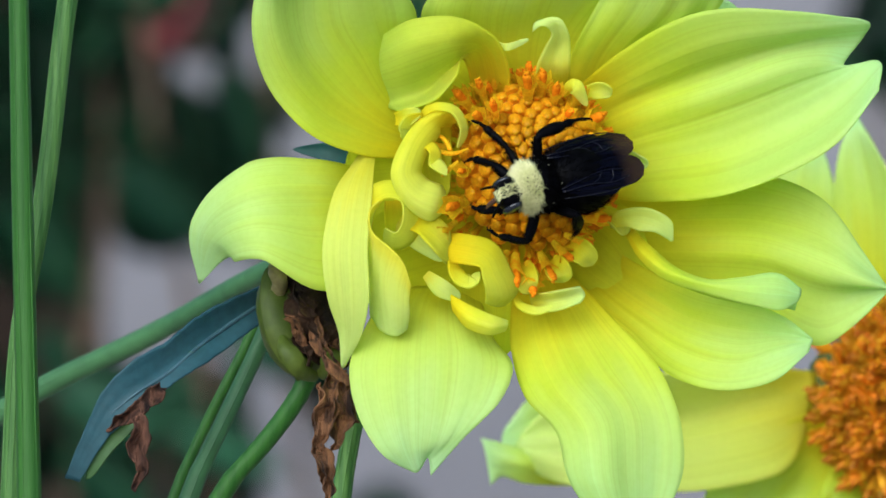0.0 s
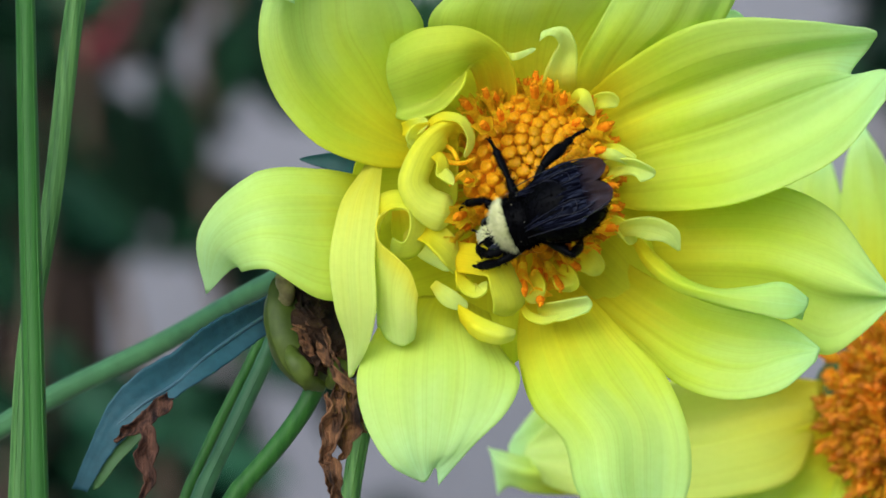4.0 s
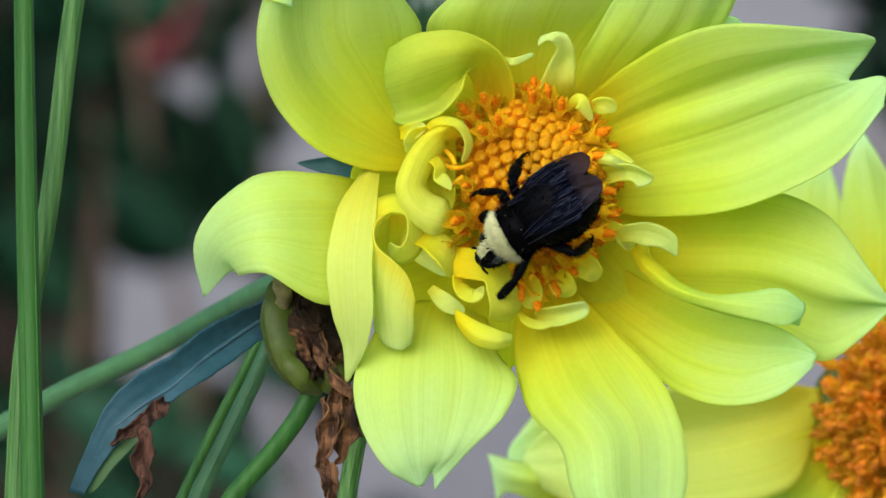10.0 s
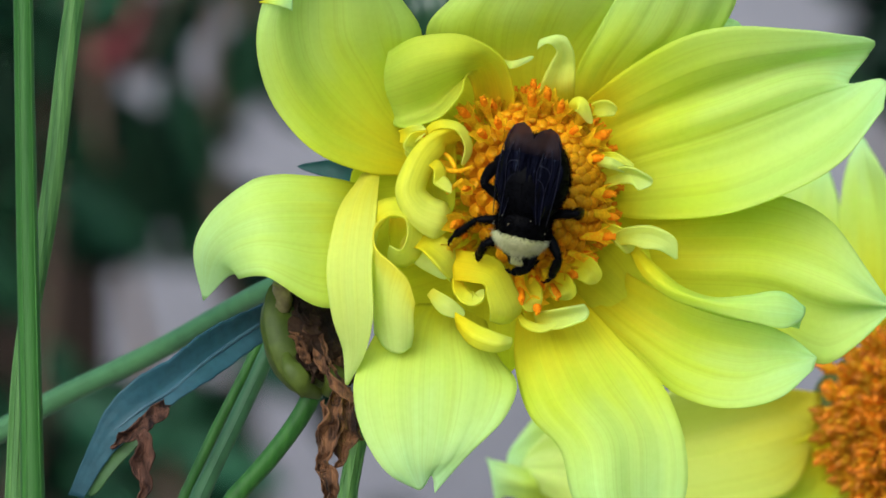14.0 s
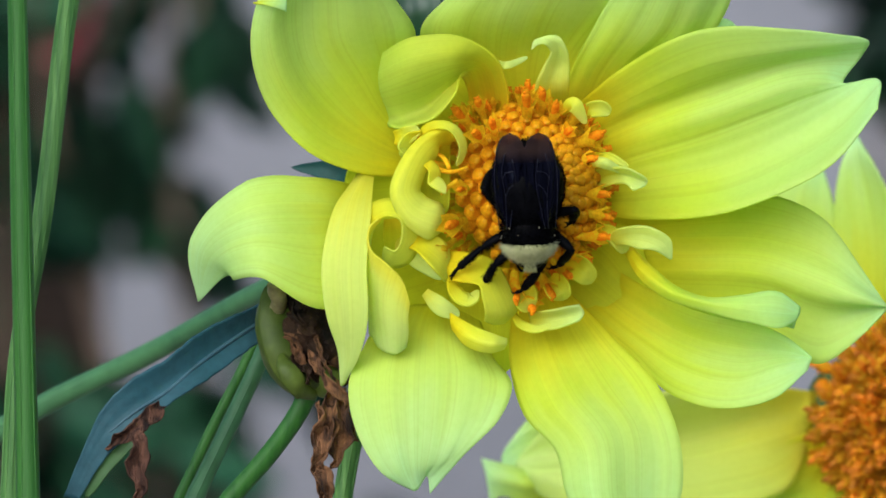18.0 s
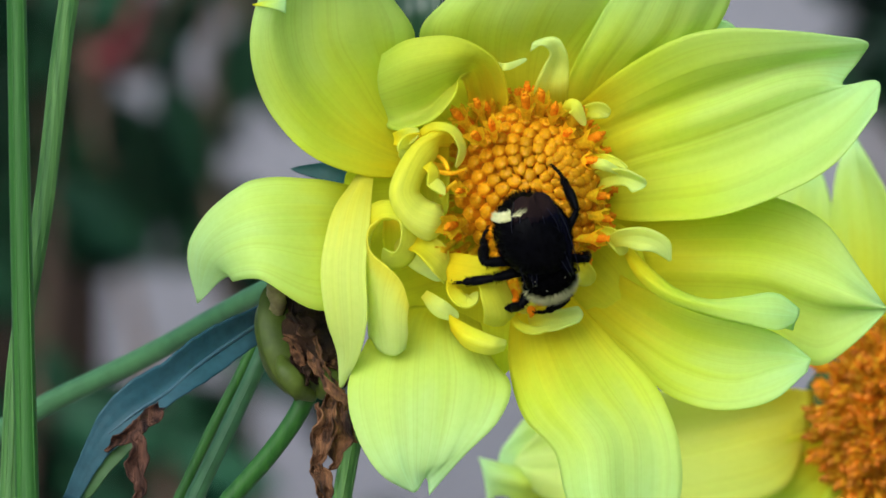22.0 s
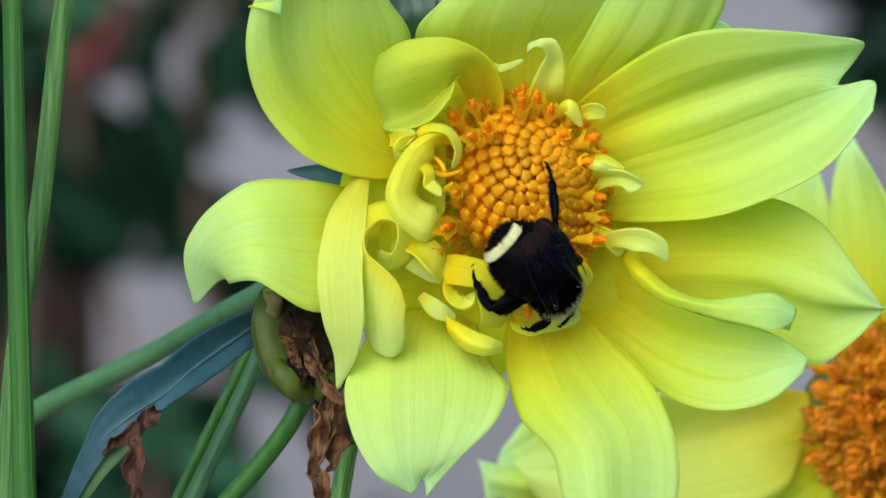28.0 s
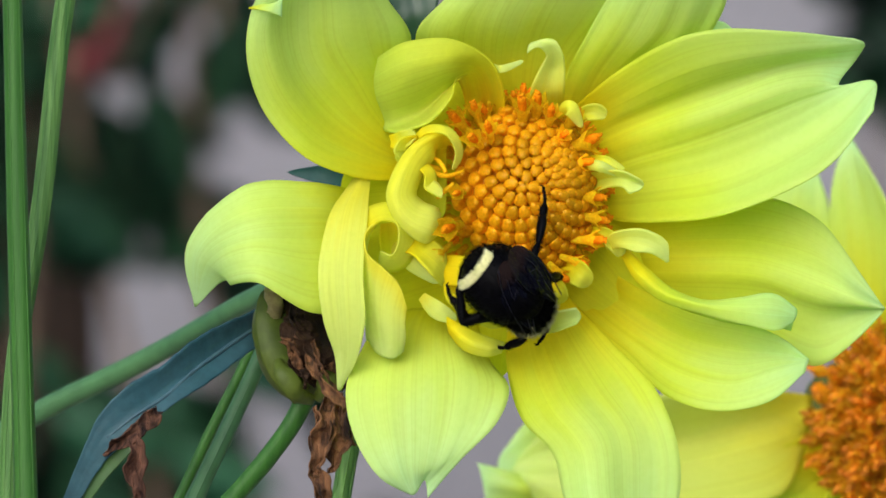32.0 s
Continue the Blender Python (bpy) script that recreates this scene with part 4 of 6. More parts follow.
net((((15.95, -5, 9.72), (16, -5.5, 9.22), (16.07, -5, 8.78)),
     ((17.49, -6.5, 9.58), (17.42, -7, 9.08), (17.3, -6.5, 8.53)),
     ((19.17, -6, 8.65), (19.11, -6, 8.4), (18.92, -6, 8.03))),
    LOBE, seed=23, rib=0.05, n=14, m=8)
# golden hollows inside the curls
petal("petal", ((-0.87, -3, 12.54), (-1.68, -2.5, 8.17), (-1.18, -3.5, 2.87)), [1.25, 2.12, 1.50], [1.62, 2.88, 1.88], GOLDEN, cup=0.25, wave=0.3, seed=46)
petal("petal", ((-5.87, -2.5, 2.87), (-5.55, -3, 0.69), (-5.86, -3, -1.81)), [0.88, 1.25, 0.62], [1.00, 1.38, 0.75], GOLDEN, cup=0.4, wave=0.3, seed=48)
# small curled petals round the centre
petal("petal", ((-5.24, -3, 0.69), (-2.87, -5, -1.31), (-0.37, -5, -3.68)), [0.75, 0.94, 0.38], [1.12, 1.38, 0.50], LOBE, cup=-0.3, wave=0.2, seed=17)
petal("petal", ((-2.24, -5, -5.29), (-0.62, -6, -6.79), (1.37, -5.5, -7.78)), [0.50, 1.00, 0.50], [0.50, 0.94, 0.50], LOBE, cup=-0.15, wave=0.4, seed=19)
petal("petal", ((16.27, -4, 10.04), (18.11, -6, 9.71), (19.98, -6, 8.78)), [0.25, 0.44, 0.19], [0.25, 0.50, 0.19], CURL, cup=0.4, wave=0.2, seed=26)
petal("petal", ((4.74, -3, 20.52), (6.60, -6, 19.86), (8.85, -5, 20.74)), [0.25, 0.38, 0.19], [0.25, 0.38, 0.19], LOBE, cup=-0.2, wave=0.4, seed=30)
petal("petal", ((12.53, -4, 14.71), (14.06, -7, 15.49), (15.31, -6, 13.45)), [0.31, 0.75, 0.25], [0.38, 0.88, 0.31], CURL, cup=-0.4, wave=0.2, seed=31)
petal("petal", ((-5.85, -6, 11.89), (-4.29, -8, 12.18), (-3.05, -8, 12.81)), [0.62, 0.88, 0.38], [0.75, 1.00, 0.50], CURL, cup=0.3, wave=0.4, seed=34)

# narrow ruffled petals crowded round the centre
def ruffle(at, angle, length, width, bend, seed):
    c, s_ = math.cos(radians(angle)), math.sin(radians(angle))
    p = Vector(at)
    pts = [tuple(p)]
    for k in range(3):
        step = length / 3
        turn = radians(bend * (k + 0.5) / 2)
        d = Vector((c * math.cos(turn) - s_ * math.sin(turn), -0.55 + 0.5 * k, s_ * math.cos(turn) + c * math.sin(turn)))
        p = p + d.normalized() * step
        pts.append(tuple(p))
    petal("petal", pts, [width * 0.5, width * 0.9, width, width * 0.4], [width * 0.5, width * 0.8, width * 0.9, width * 0.4], CURL, cup=0.75, wave=0.9, seed=seed, n=20, m=12, solid=0.16)


RUFFLES = [((-0.87, -4, 10.66), 150, 5.0, 1.0, 60), ((16.59, -3, 1.93), 350, 4.6, 0.9, -40), ((14.72, -3, 14.10), 55, 4.0, 0.9, -60)]
for k, (at, angle, length, width, bend) in enumerate(RUFFLES):
    ruffle(at, angle, length, width, bend, 90 + k)


def ribbon(points, width, seed, lean=30, mat=CURL):
    """A petal rolled edge-on: its rim faces forward and its inside shows."""
    n = len(points)
    wide = [width * (0.55 if k in (0, n - 1) else 1.0) for k in range(n)]
    petal("petal", points, wide, [0.05] * n, mat, cup=0.0, ridge=0.0, wave=0.25, seed=seed, n=40, m=8, solid=0.24, edge=lean)


ribbon(((-8.34, -6, 0.06), (-7.96, -8, 2.36), (-6.59, -9, 3.29), (-5.09, -9, 2.92), (-4.79, -8.5, 1.06), (-5.72, -7, -0.68), (-6.85, -6, -0.19)), 3.2, 110, 35)
ribbon(((-2.86, -8, 8.89), (-1.99, -9.5, 8.01), (-1.99, -9.5, 6.77), (-1.12, -10, 6.15), (-0.12, -10, 5.65)), 1.6, 111, 50)
ribbon(((0.19, -8, -3.67), (0.37, -9, -5.22), (1.3, -9.5, -6.33), (2.36, -9.5, -6.65), (3.35, -9, -6.15), (3.61, -8, -4.91)), 2.2, 112, 40)
ribbon(((6.91, -6, -7.16), (7.96, -7, -8.90), (9.83, -7.5, -9.51), (11.88, -7, -8.77)), 1.1, 113, 45)
ribbon(((-3.11, -7, 11.76), (-1.24, -9, 12.86), (0.37, -9.5, 12.61), (1.30, -9, 11.12), (1.00, -7, 8.77)), 1.3, 114, 40)
ribbon(((-2.86, -8, 12.50), (-4.72, -9, 11.99), (-5.34, -9, 10.87), (-4.72, -8, 9.88)), 2.2, 115, 40)

# the domed centre: a bed, tight buds in spirals, and opened florets round the rim
AXIS = Vector((0.16, -1, 0.10)).normalized()
E1 = Vector((1, 0, 0)) - AXIS * AXIS.x
E1.normalize()
E2 = AXIS.cross(E1)
if E2.z < 0:
    E2 = -E2
CENTRE = Vector((8.99, -2, 6.62))


def dome(r, c, lift=0.0):
    """A place on the dome and its outward normal; r from 0 to 1."""
    rx, rz, high = 7.9, 8.9, 5.2
    off = Vector((2.6, 0, 1.0)) * (1 - r)
    p = CENTRE + off + E1 * (rx * r * math.cos(c)) + E2 * (rz * r * math.sin(c)) + AXIS * (high * (1 - r ** 2.4) + lift)
    nrm = (AXIS * (1.0 - 0.35 * r) + (E1 * math.cos(c) + E2 * math.sin(c)) * (0.95 * r ** 1.6)).normalized()
    return p, nrm


part("floret_bed", ball(CENTRE + AXIS * 0.2, (7.6, 3.9, 8.6), rough=0.04), HEART, flower, "orange-brown floret bed")


def bud_mesh():
    """A closed floret: a plump keeled scale whose point leans towards the middle of the head."""
    bm = bmesh.new()
    rings = [(-1.3, 0.84, 0.10), (-0.3, 0.97, 0.08), (0.30, 0.98, 0.02), (0.75, 0.84, -0.10), (1.08, 0.62, -0.40), (1.26, 0.34, -0.80)]
    last = None
    for z, r, o in rings:
        ring = []
        for k in range(12):
            c = 2 * math.pi * k / 12
            keel = 1.0 + 0.12 * math.cos(2 * c) * max(z, 0) - 0.06 * math.cos(4 * c)
            ring.append(bm.verts.new((1.02 * r * keel * math.cos(c) + o, 1.12 * r * keel * math.sin(c), z)))
        if last:
            for k in range(12):
                bm.faces.new((last[k], last[(k + 1) % 12], ring[(k + 1) % 12], ring[k]))
        last = ring
    tip = bm.verts.new((-1.42, 0, 1.30))
    for k in range(12):
        bm.faces.new((last[k], last[(k + 1) % 12], tip))
    return finish(bm, "floret", FLORET)


def open_mesh(seed, lobe=ORANGE, style=STIGMA):
    """An opened floret: a flaring tube with five pointed, bent lobes and a forked stigma."""
    rng = random.Random(seed)
    bm = bmesh.new()
    rings = [(-1.8, 0.45), (0.3, 0.62), (1.0, 0.85), (1.5, 1.1)]
    last = None
    for z, r in rings:
        ring = [bm.verts.new((r * math.cos(k * math.pi / 5), r * math.sin(k * math.pi / 5), z)) for k in range(10)]
        if last:
            for k in range(10):
                bm.faces.new((last[k], last[(k + 1) % 10], ring[(k + 1) % 10], ring[k]))
        last = ring
    for k in range(5):
        c = (k * 2 + 1) * math.pi / 5
        h, o = rng.uniform(0.5, 1.0), rng.uniform(1.0, 1.7)
        side = rng.uniform(-0.3, 0.3)
        tip = bm.verts.new((o * math.cos(c + side), o * math.sin(c + side), 1.6 + h))
        mid = bm.verts.new((1.35 * math.cos(c), 1.35 * math.sin(c), 1.65 + h * 0.35))
        a, b, d = last[k * 2], last[k * 2 + 1], last[(k * 2 + 2) % 10]
        bm.faces.new((a, b, mid))
        bm.faces.new((b, d, mid))
        bm.faces.new((a, mid, tip))
        bm.faces.new((mid, d, tip))
    lobes = len(bm.faces)
    tube([(0, 0, 0.3), (0.1, 0, 1.8), (0.15, 0.05, 2.55), (0.18, 0.05, 2.75)], [0.34, 0.52, 0.46, 0.2], 9, bm=bm, step=3)
    for s in (1, -1):
        tube([(0.15, 0.05, 2.4), (0.2, 0.2 * s, 2.85), (0.2, 0.42 * s, 2.95)], [0.28, 0.24, 0.10], 6, bm=bm, step=3)
    bm.faces.ensure_lookup_table()
    for f in bm.faces[lobes:]:
        f.material_index = 1
    mesh = finish(bm, "open_floret", lobe)
    mesh.materials.append(style)
    return mesh


def stand(p, nrm, spin, size):
    outward = (p - CENTRE) - nrm * (p - CENTRE).dot(nrm)
    x = outward.normalized() if outward.length > 1e-3 else nrm.orthogonal().normalized()
    y = nrm.cross(x)
    m = Matrix((x, y, nrm)).transposed().to_4x4()
    return Matrix.Translation(p) @ m @ Matrix.Rotation(spin, 4, "Z") @ Matrix.Diagonal((*size, 1)) if isinstance(size, tuple) else Matrix.Translation(p) @ m @ Matrix.Rotation(spin, 4, "Z") @ Matrix.Diagonal((size, size, size, 1))


OPEN_WIDE = (
    ((2.1, -5.0, 13.6), (-0.5, -0.7, 0.6), 0.95),
    ((3.7, -7.5, 11.8), (-0.3, -0.9, 0.3), 0.9),
    ((5.2, -6.5, 12.6), (-0.1, -0.8, 0.6), 0.8),
    ((8.8, -5.0, 14.7), (0, -0.7, 0.8), 1.0),
    ((10.3, -4.5, 15.1), (0.1, -0.6, 0.9), 0.95),
    ((11.7, -5.0, 14.1), (0.2, -0.7, 0.7), 0.85),
    ((13.8, -4.5, 13.6), (0.5, -0.5, 0.6), 0.9),
    ((14.8, -5.0, 11.4), (0.8, -0.5, 0.3), 1.1),
    ((14.6, -5.0, 9.4), (0.9, -0.5, 0.1), 0.8),
    ((15.6, -5.0, 5.7), (1, -0.35, 0), 0.85),
    ((16.0, -4.5, 3.5), (1, -0.3, -0.15), 0.85),
    ((15.6, -4.5, 1.0), (1, -0.4, 0), 0.85),
    ((1.9, -8.0, 6.2), (-0.3, -0.9, 0), 0.7),
    ((1.2, -7.5, 2.5), (-0.4, -0.9, -0.1), 1.05),
    ((-1.5, -6.0, 8.9), (-0.7, -0.6, 0.1), 0.8),
    ((-2.4, -7.0, 11.1), (-0.5, -0.6, 0.5), 0.5),
    ((0.1, -6.5, -0.1), (-0.6, -0.6, -0.5), 0.7),
    ((7.5, -6.0, -4.3), (0, -0.7, -0.7), 1.0),
    ((9.1, -5.5, -5.2), (0.1, -0.7, -0.8), 1.0),
    ((6.3, -6.5, -3.5), (-0.2, -0.8, -0.5), 0.8),
    ((10.8, -5.5, -4.0), (0.3, -0.7, -0.6), 0.95),
    ((12.5, -5.5, -2.4), (0.5, -0.6, -0.5), 0.8),
    ((14.1, -5.0, -1.2), (0.8, -0.5, -0.3), 0.75),
    ((3.8, -4.0, 14.7), (-0.3, -0.6, 0.8), 0.75),
    ((12.8, -5.5, 12.2), (0.5, -0.8, 0.4), 0.7),
)
BUD = bud_mesh()
OPEN = [open_mesh(k) for k in range(4)]
FADED = [open_mesh(k + 9, OLD_LOBE, OLD_STYLE) for k in range(4)]
rng = random.Random(11)
N = 158
for i in range(N):
    r = ((i + 0.2) / N) ** 0.54 * 0.98
    p, nrm = dome(r, i * 2.399963, -0.2 + rng.uniform(-0.12, 0.12))
    s = 0.62 + 0.36 * r + rng.uniform(-0.03, 0.03)
    piece("floret", BUD, flower, stand(p, nrm, rng.uniform(-0.15, 0.15), s))
for i in range(96):
    c = 2 * math.pi * i / 96 + rng.uniform(-0.06, 0.06)
    p, nrm = dome(rng.uniform(0.98, 1.17), c, -1.7)
    tilt = (nrm + (E1 * math.cos(c) + E2 * math.sin(c)) * rng.uniform(0.2, 0.9)).normalized()
    piece("open_floret", OPEN[i % 4], flower, stand(p, tilt, rng.uniform(-0.5, 0.5), rng.uniform(0.5, 0.78)))
# the larger florets that have opened wide
for at, way, size in OPEN_WIDE:
    piece("open_floret", OPEN[rng.randrange(4)], flower, stand(Vector(at), Vector(way).normalized(), rng.uniform(0, 3), size))

# golden strands inside the curled petal, and bent yellow scales at the lower rim
for line in (((-1.7, -7.0, 8.9), (-0.5, -7.6, 8.2), (0.8, -8.2, 8.1), (2.2, -8.0, 8.6)), ((-1.2, -6.5, 10.2), (-0.2, -7.4, 9.4), (0.3, -7.8, 8.4)), ((-0.6, -6.6, 5.6), (0.2, -7.8, 6.4), (1.2, -8.0, 7.2))):
    part("strand", tube(line, [0.16, 0.26, 0.24, 0.14][:len(line)], 8), ORANGE, flower, "curled golden strand")
for k, line in enumerate((((5.8, -4, -2.4), (5.3, -7.0, -3.7), (5.0, -8.0, -4.9), (5.5, -7.4, -6.0)), ((8.3, -4, -4.0), (8.6, -6.6, -5.2), (8.9, -7.3, -6.3), (9.5, -6.5, -7.2)),
                          ((11.4, -4, -3.4), (12.0, -6.6, -4.3), (12.6, -7.1, -5.3), (12.9, -6.0, -6.2)), ((13.6, -4, -1.8), (14.6, -6.2, -2.5), (15.4, -6.6, -3.2), (16.0, -5.6, -4.1)))):
    petal("petal", line, [0.6, 1.3, 1.2, 0.2], [0.6, 1.3, 1.2, 0.2], FOLD, cup=0.5, wave=0.5, seed=90 + k, solid=0.15)

# calyx and stalk behind the petals
part("calyx", ball((7.31, 13, 4.48), (9, 8, 9), rough=0.1), POD_GREEN, flower, "green calyx")


# ---- stems ----
def stem(points, radii, mat, label, sides=14, ribs=0):
    ob = thing("flower_stem", points[-1], label, "stem")
    part("stalk", tube(points, radii, sides, bumpy=0.04), mat, ob)
    for k in range(ribs):
        c = 2 * math.pi * (k + 0.35) / ribs
        line = [(x + 0.93 * rad * math.cos(c), y + 0.93 * rad * math.sin(c), z) for (x, y, z), rad in zip(points, radii)]
        part("rib", tube(line, [0.11 * rad for rad in radii], 6), mat, ob)
    return tagged(ob, group="dahlia stems")


stem(((-48.00, -2, 43.75), (-47.56, -2, 27.53), (-46.94, -2, 2.56), (-46.06, -2, -27.53), (-45.25, 0, -134.94), (-41.50, 0, -900.56)), [1.05, 1.1, 1.22, 1.35, 2.2, 4.5], STEM, "smooth bright green upright dahlia stem", ribs=5)
stem(((-38.84, 6, 43.99), (-41.92, 6, 27.67), (-44.90, 5, 2.57), (-47.41, 5, -12.48), (-48.16, 5, -27.65), (-47.94, 6, -135.48), (-45.43, 6, -904.16)), [1.1, 1.12, 1.1, 1.1, 1.2, 2.2, 4.0], STEM_PALE, "finely ribbed pale green dahlia stem", ribs=11)
stem(((6.06, 16, 3.22), (-5.34, 26, 0.70), (-21.39, 60, -5.46), (-35.15, 80, -13.10), (-47.97, 90, -19.48), (-64.27, 100, -30.60), (-74.73, 110, -144.83), (-72.72, 110, -929.71)), [1.3, 1.25, 1.2, 1.25, 1.3, 1.5, 2.4, 4.5], STEM_FAR, "grey-green dahlia stem curving up to the flower", ribs=5)
stem(((-17.67, 20, -3.74), (-19.86, 18, -10.69), (-23.62, 16, -19.20), (-27.73, 16, -27.86), (-43.32, 20, -136.74), (-40.79, 20, -903.07)), [0.95, 0.98, 1.0, 1.1, 2.2, 4.0], STEM_FAR, "light green dahlia stem between leaves", ribs=7)
stem(((-19.97, 26, -7.57), (-22.51, 26, -13.29), (-26.32, 26, -20.92), (-29.63, 26, -28.04), (-46.16, 30, -137.64), (-46.16, 30, -902.64)), [0.6, 0.62, 0.65, 0.7, 1.6, 3.5], STEM, "thin green dahlia side stem")
stem(((-9.07, 12, -16.32), (-10.21, 12, -21.36), (-11.34, 12, -27.78), (-14.19, 20, -136.74), (-23.05, 20, -903.07)), [1.05, 1.1, 1.1, 2.2, 4.5], STEM_PALE, "pale green dahlia stem below the flower", ribs=7)

# ---- spent flower head ----
pod = thing("spent_flower_head", (-16.57, 6, -16.25), "spent green dahlia head with withered brown petals", "flower head")
part("cup", ball((-16.69, 5.5, -10.73), (4.2, 4.4, 6.6), Matrix.Rotation(radians(-20), 3, "Y"), rough=0.05), POD_GREEN, pod, "rounded green calyx cup")
part("bract", petal_mesh(((-15.27, 2, -16.21), (-17.88, 0.6, -13.38), (-19.14, 1, -9.32), (-19.41, 3, -4.45)), [1.50, 1.38, 1.50, 1.00], [0.75, 1.62, 1.75, 1.25], ridge=0.02, cup=-0.3, wave=0.4, seed=40), POD_GREEN, pod, "", 0.3)
part("bract", petal_mesh(((-14.33, 2, -16.83), (-16.49, -1, -15.68), (-17.86, -1, -13.68), (-18.26, 1, -11.82)), [0.50, 0.88, 0.75, 0.19], [0.50, 1.25, 1.12, 0.19], cup=-0.4, wave=0.3, seed=41), POD_GREEN, pod, "", 0.3)
part("bract", petal_mesh(((-14.02, 2, -16.71), (-13.06, 0, -15.56), (-12.45, 1, -12.45), (-14.03, 3, -7.45)), [0.50, 1.00, 1.25, 0.38], [0.50, 1.25, 1.25, 0.38], cup=-0.4, wave=0.3, seed=42), POD_GREEN, pod, "", 0.3)
part("stub", tube(((-18.52, 2, -7.13), (-18.75, 0, -5.56), (-19.11, -1, -4.43)), [0.9, 1.0, 0.7], 10, bumpy=0.5), STUB, pod, "pale shrivelled stub")
part("seed_mass", ball((-14.53, 2.8, -9.96), (3.0, 3.6, 6.0), Matrix.Rotation(radians(-24), 3, "Y"), 36, 26, rough=0.3), DEAD_DARK, pod, "dark brown dried seed mass")
part("stalk", tube(((-14.83, 8, -15.65), (-16.59, 8, -19.10), (-19.74, 9, -23.52), (-23.85, 10, -28.25), (-40.15, 20, -136.74), (-36.99, 20, -903.07)), [1.15, 1.1, 1.1, 1.15, 2.2, 4.0], 12), STEM, pod, "green stalk")
rng = random.Random(21)
for k in range(16):
    start = Vector((-17.76, 1, -4.94)) + Vector((rng.uniform(0, 5), rng.uniform(-1.5, 1), -rng.uniform(0, 7)))
    ps = [start]
    for _ in range(3):
        ps.append(ps[-1] + Vector((rng.uniform(-0.4, 1.5), rng.uniform(-0.7, 0.5), -rng.uniform(0.6, 1.8))))
    part("dried_floret", petal_mesh([tuple(p) for p in ps], [0.15, 0.5, 0.4, 0.1], [0.15, 0.4, 0.5, 0.1], cup=0.8, wave=1.2, seed=50 + k, n=14, m=6, crumple=1.2), DEAD_DARK if k % 5 else DEAD, pod, "", 0.12)
WITHERED = (
    (((-16.38, 0.0, -9.31), (-14.74, -1.0, -9.62), (-13.98, -2.0, -11.48), (-13.04, -2.5, -13.35), (-11.48, -2.0, -16.48)), 0.26),
    (((-14.75, 0.0, -11.19), (-13.99, -1.5, -13.36), (-12.60, -2.5, -15.54), (-11.23, -3.0, -16.90), (-10.61, -2.0, -18.35)), 0.48),
    (((-12.00, 0.0, -15.56), (-11.11, -1.5, -17.11), (-10.74, -2.0, -18.97), (-10.49, -2.0, -20.54), (-9.74, -1.0, -21.92)), 0.55),
    (((-12.24, -1.0, -16.18), (-12.85, -3.0, -18.65), (-13.35, -3.0, -21.46), (-13.85, -3.0, -24.26), (-13.23, -2.0, -28.96)), 1.05),
    (((-11.24, -1.0, -16.49), (-11.60, -3.5, -18.96), (-11.60, -3.5, -21.45), (-11.98, -3.0, -23.33), (-12.73, -2.0, -25.03)), 1.0),
    (((-13.87, -1.0, -17.11), (-13.60, -2.5, -18.97), (-14.22, -3.0, -21.15), (-13.85, -3.0, -23.33), (-14.11, -2.0, -25.53)), 0.6),
    (((-13.98, -2.0, -23.78), (-13.59, -3.4, -25.19), (-13.03, -3.4, -26.75), (-12.72, -3.0, -28.32), (-13.05, -2.0, -30.52)), 0.7),
)
for k, (spine, half) in enumerate(WITHERED):
    part("withered_petal", petal_mesh(spine, [half * w for w in (0.4, 0.9, 1.0, 0.8, 0.35)], [half * w for w in (0.4, 0.8, 1.0, 0.9, 0.3)], cup=0.9, wave=0.7, seed=61 + k, crumple=0.75, ridge=1.0, n=48, m=16), DEAD, pod, "crumpled brown petal", 0.14)

# ---- the blue-green leaf, its tip dried ----
leafy = thing("dahlia_leaf", (-19.78, 12, -8.44), "blue-green narrow dahlia leaf with a withered brown edge", "leaf")
part("blade", net_mesh((((-20.73, 12.0, -6.55), (-20.92, 12.4, -8.63), (-20.41, 12.0, -10.77)),
    ((-24.46, 9.0, -8.24), (-24.28, 9.6, -10.76), (-23.01, 9.0, -12.64)),
    ((-27.99, 6.0, -10.29), (-27.75, 6.6, -13.25), (-26.48, 6.0, -15.25)),
    ((-31.08, 4.0, -12.78), (-30.97, 4.6, -15.99), (-29.70, 4.0, -17.23)),
    ((-34.82, 3.0, -14.97), (-34.45, 3.4, -18.10), (-32.94, 3.0, -19.73)),
    ((-37.95, 3.0, -18.10), (-37.33, 3.2, -20.61), (-35.95, 3.0, -21.98)),
    ((-39.97, 3.5, -22.24), (-39.22, 3.6, -23.62), (-38.21, 3.5, -24.62)),
    ((-42.36, 4.0, -28.14), (-41.49, 4.0, -28.26), (-40.67, 4.0, -28.58))), n=60, m=20, rib=0.05, wave=0.35, seed=70, teeth=0.05), LEAF_BLUE, leafy, "", 0.22)
part("midrib", tube(((-20.92, 12.2, -8.76), (-24.28, 9.3, -11.07), (-27.74, 6.3, -13.62), (-30.84, 4.3, -16.36), (-34.32, 3.1, -18.60), (-37.20, 3.0, -20.92)), [0.28, 0.25, 0.22, 0.2, 0.16, 0.1], 8), LEAF_RIB, leafy, "pale blue-green midrib")
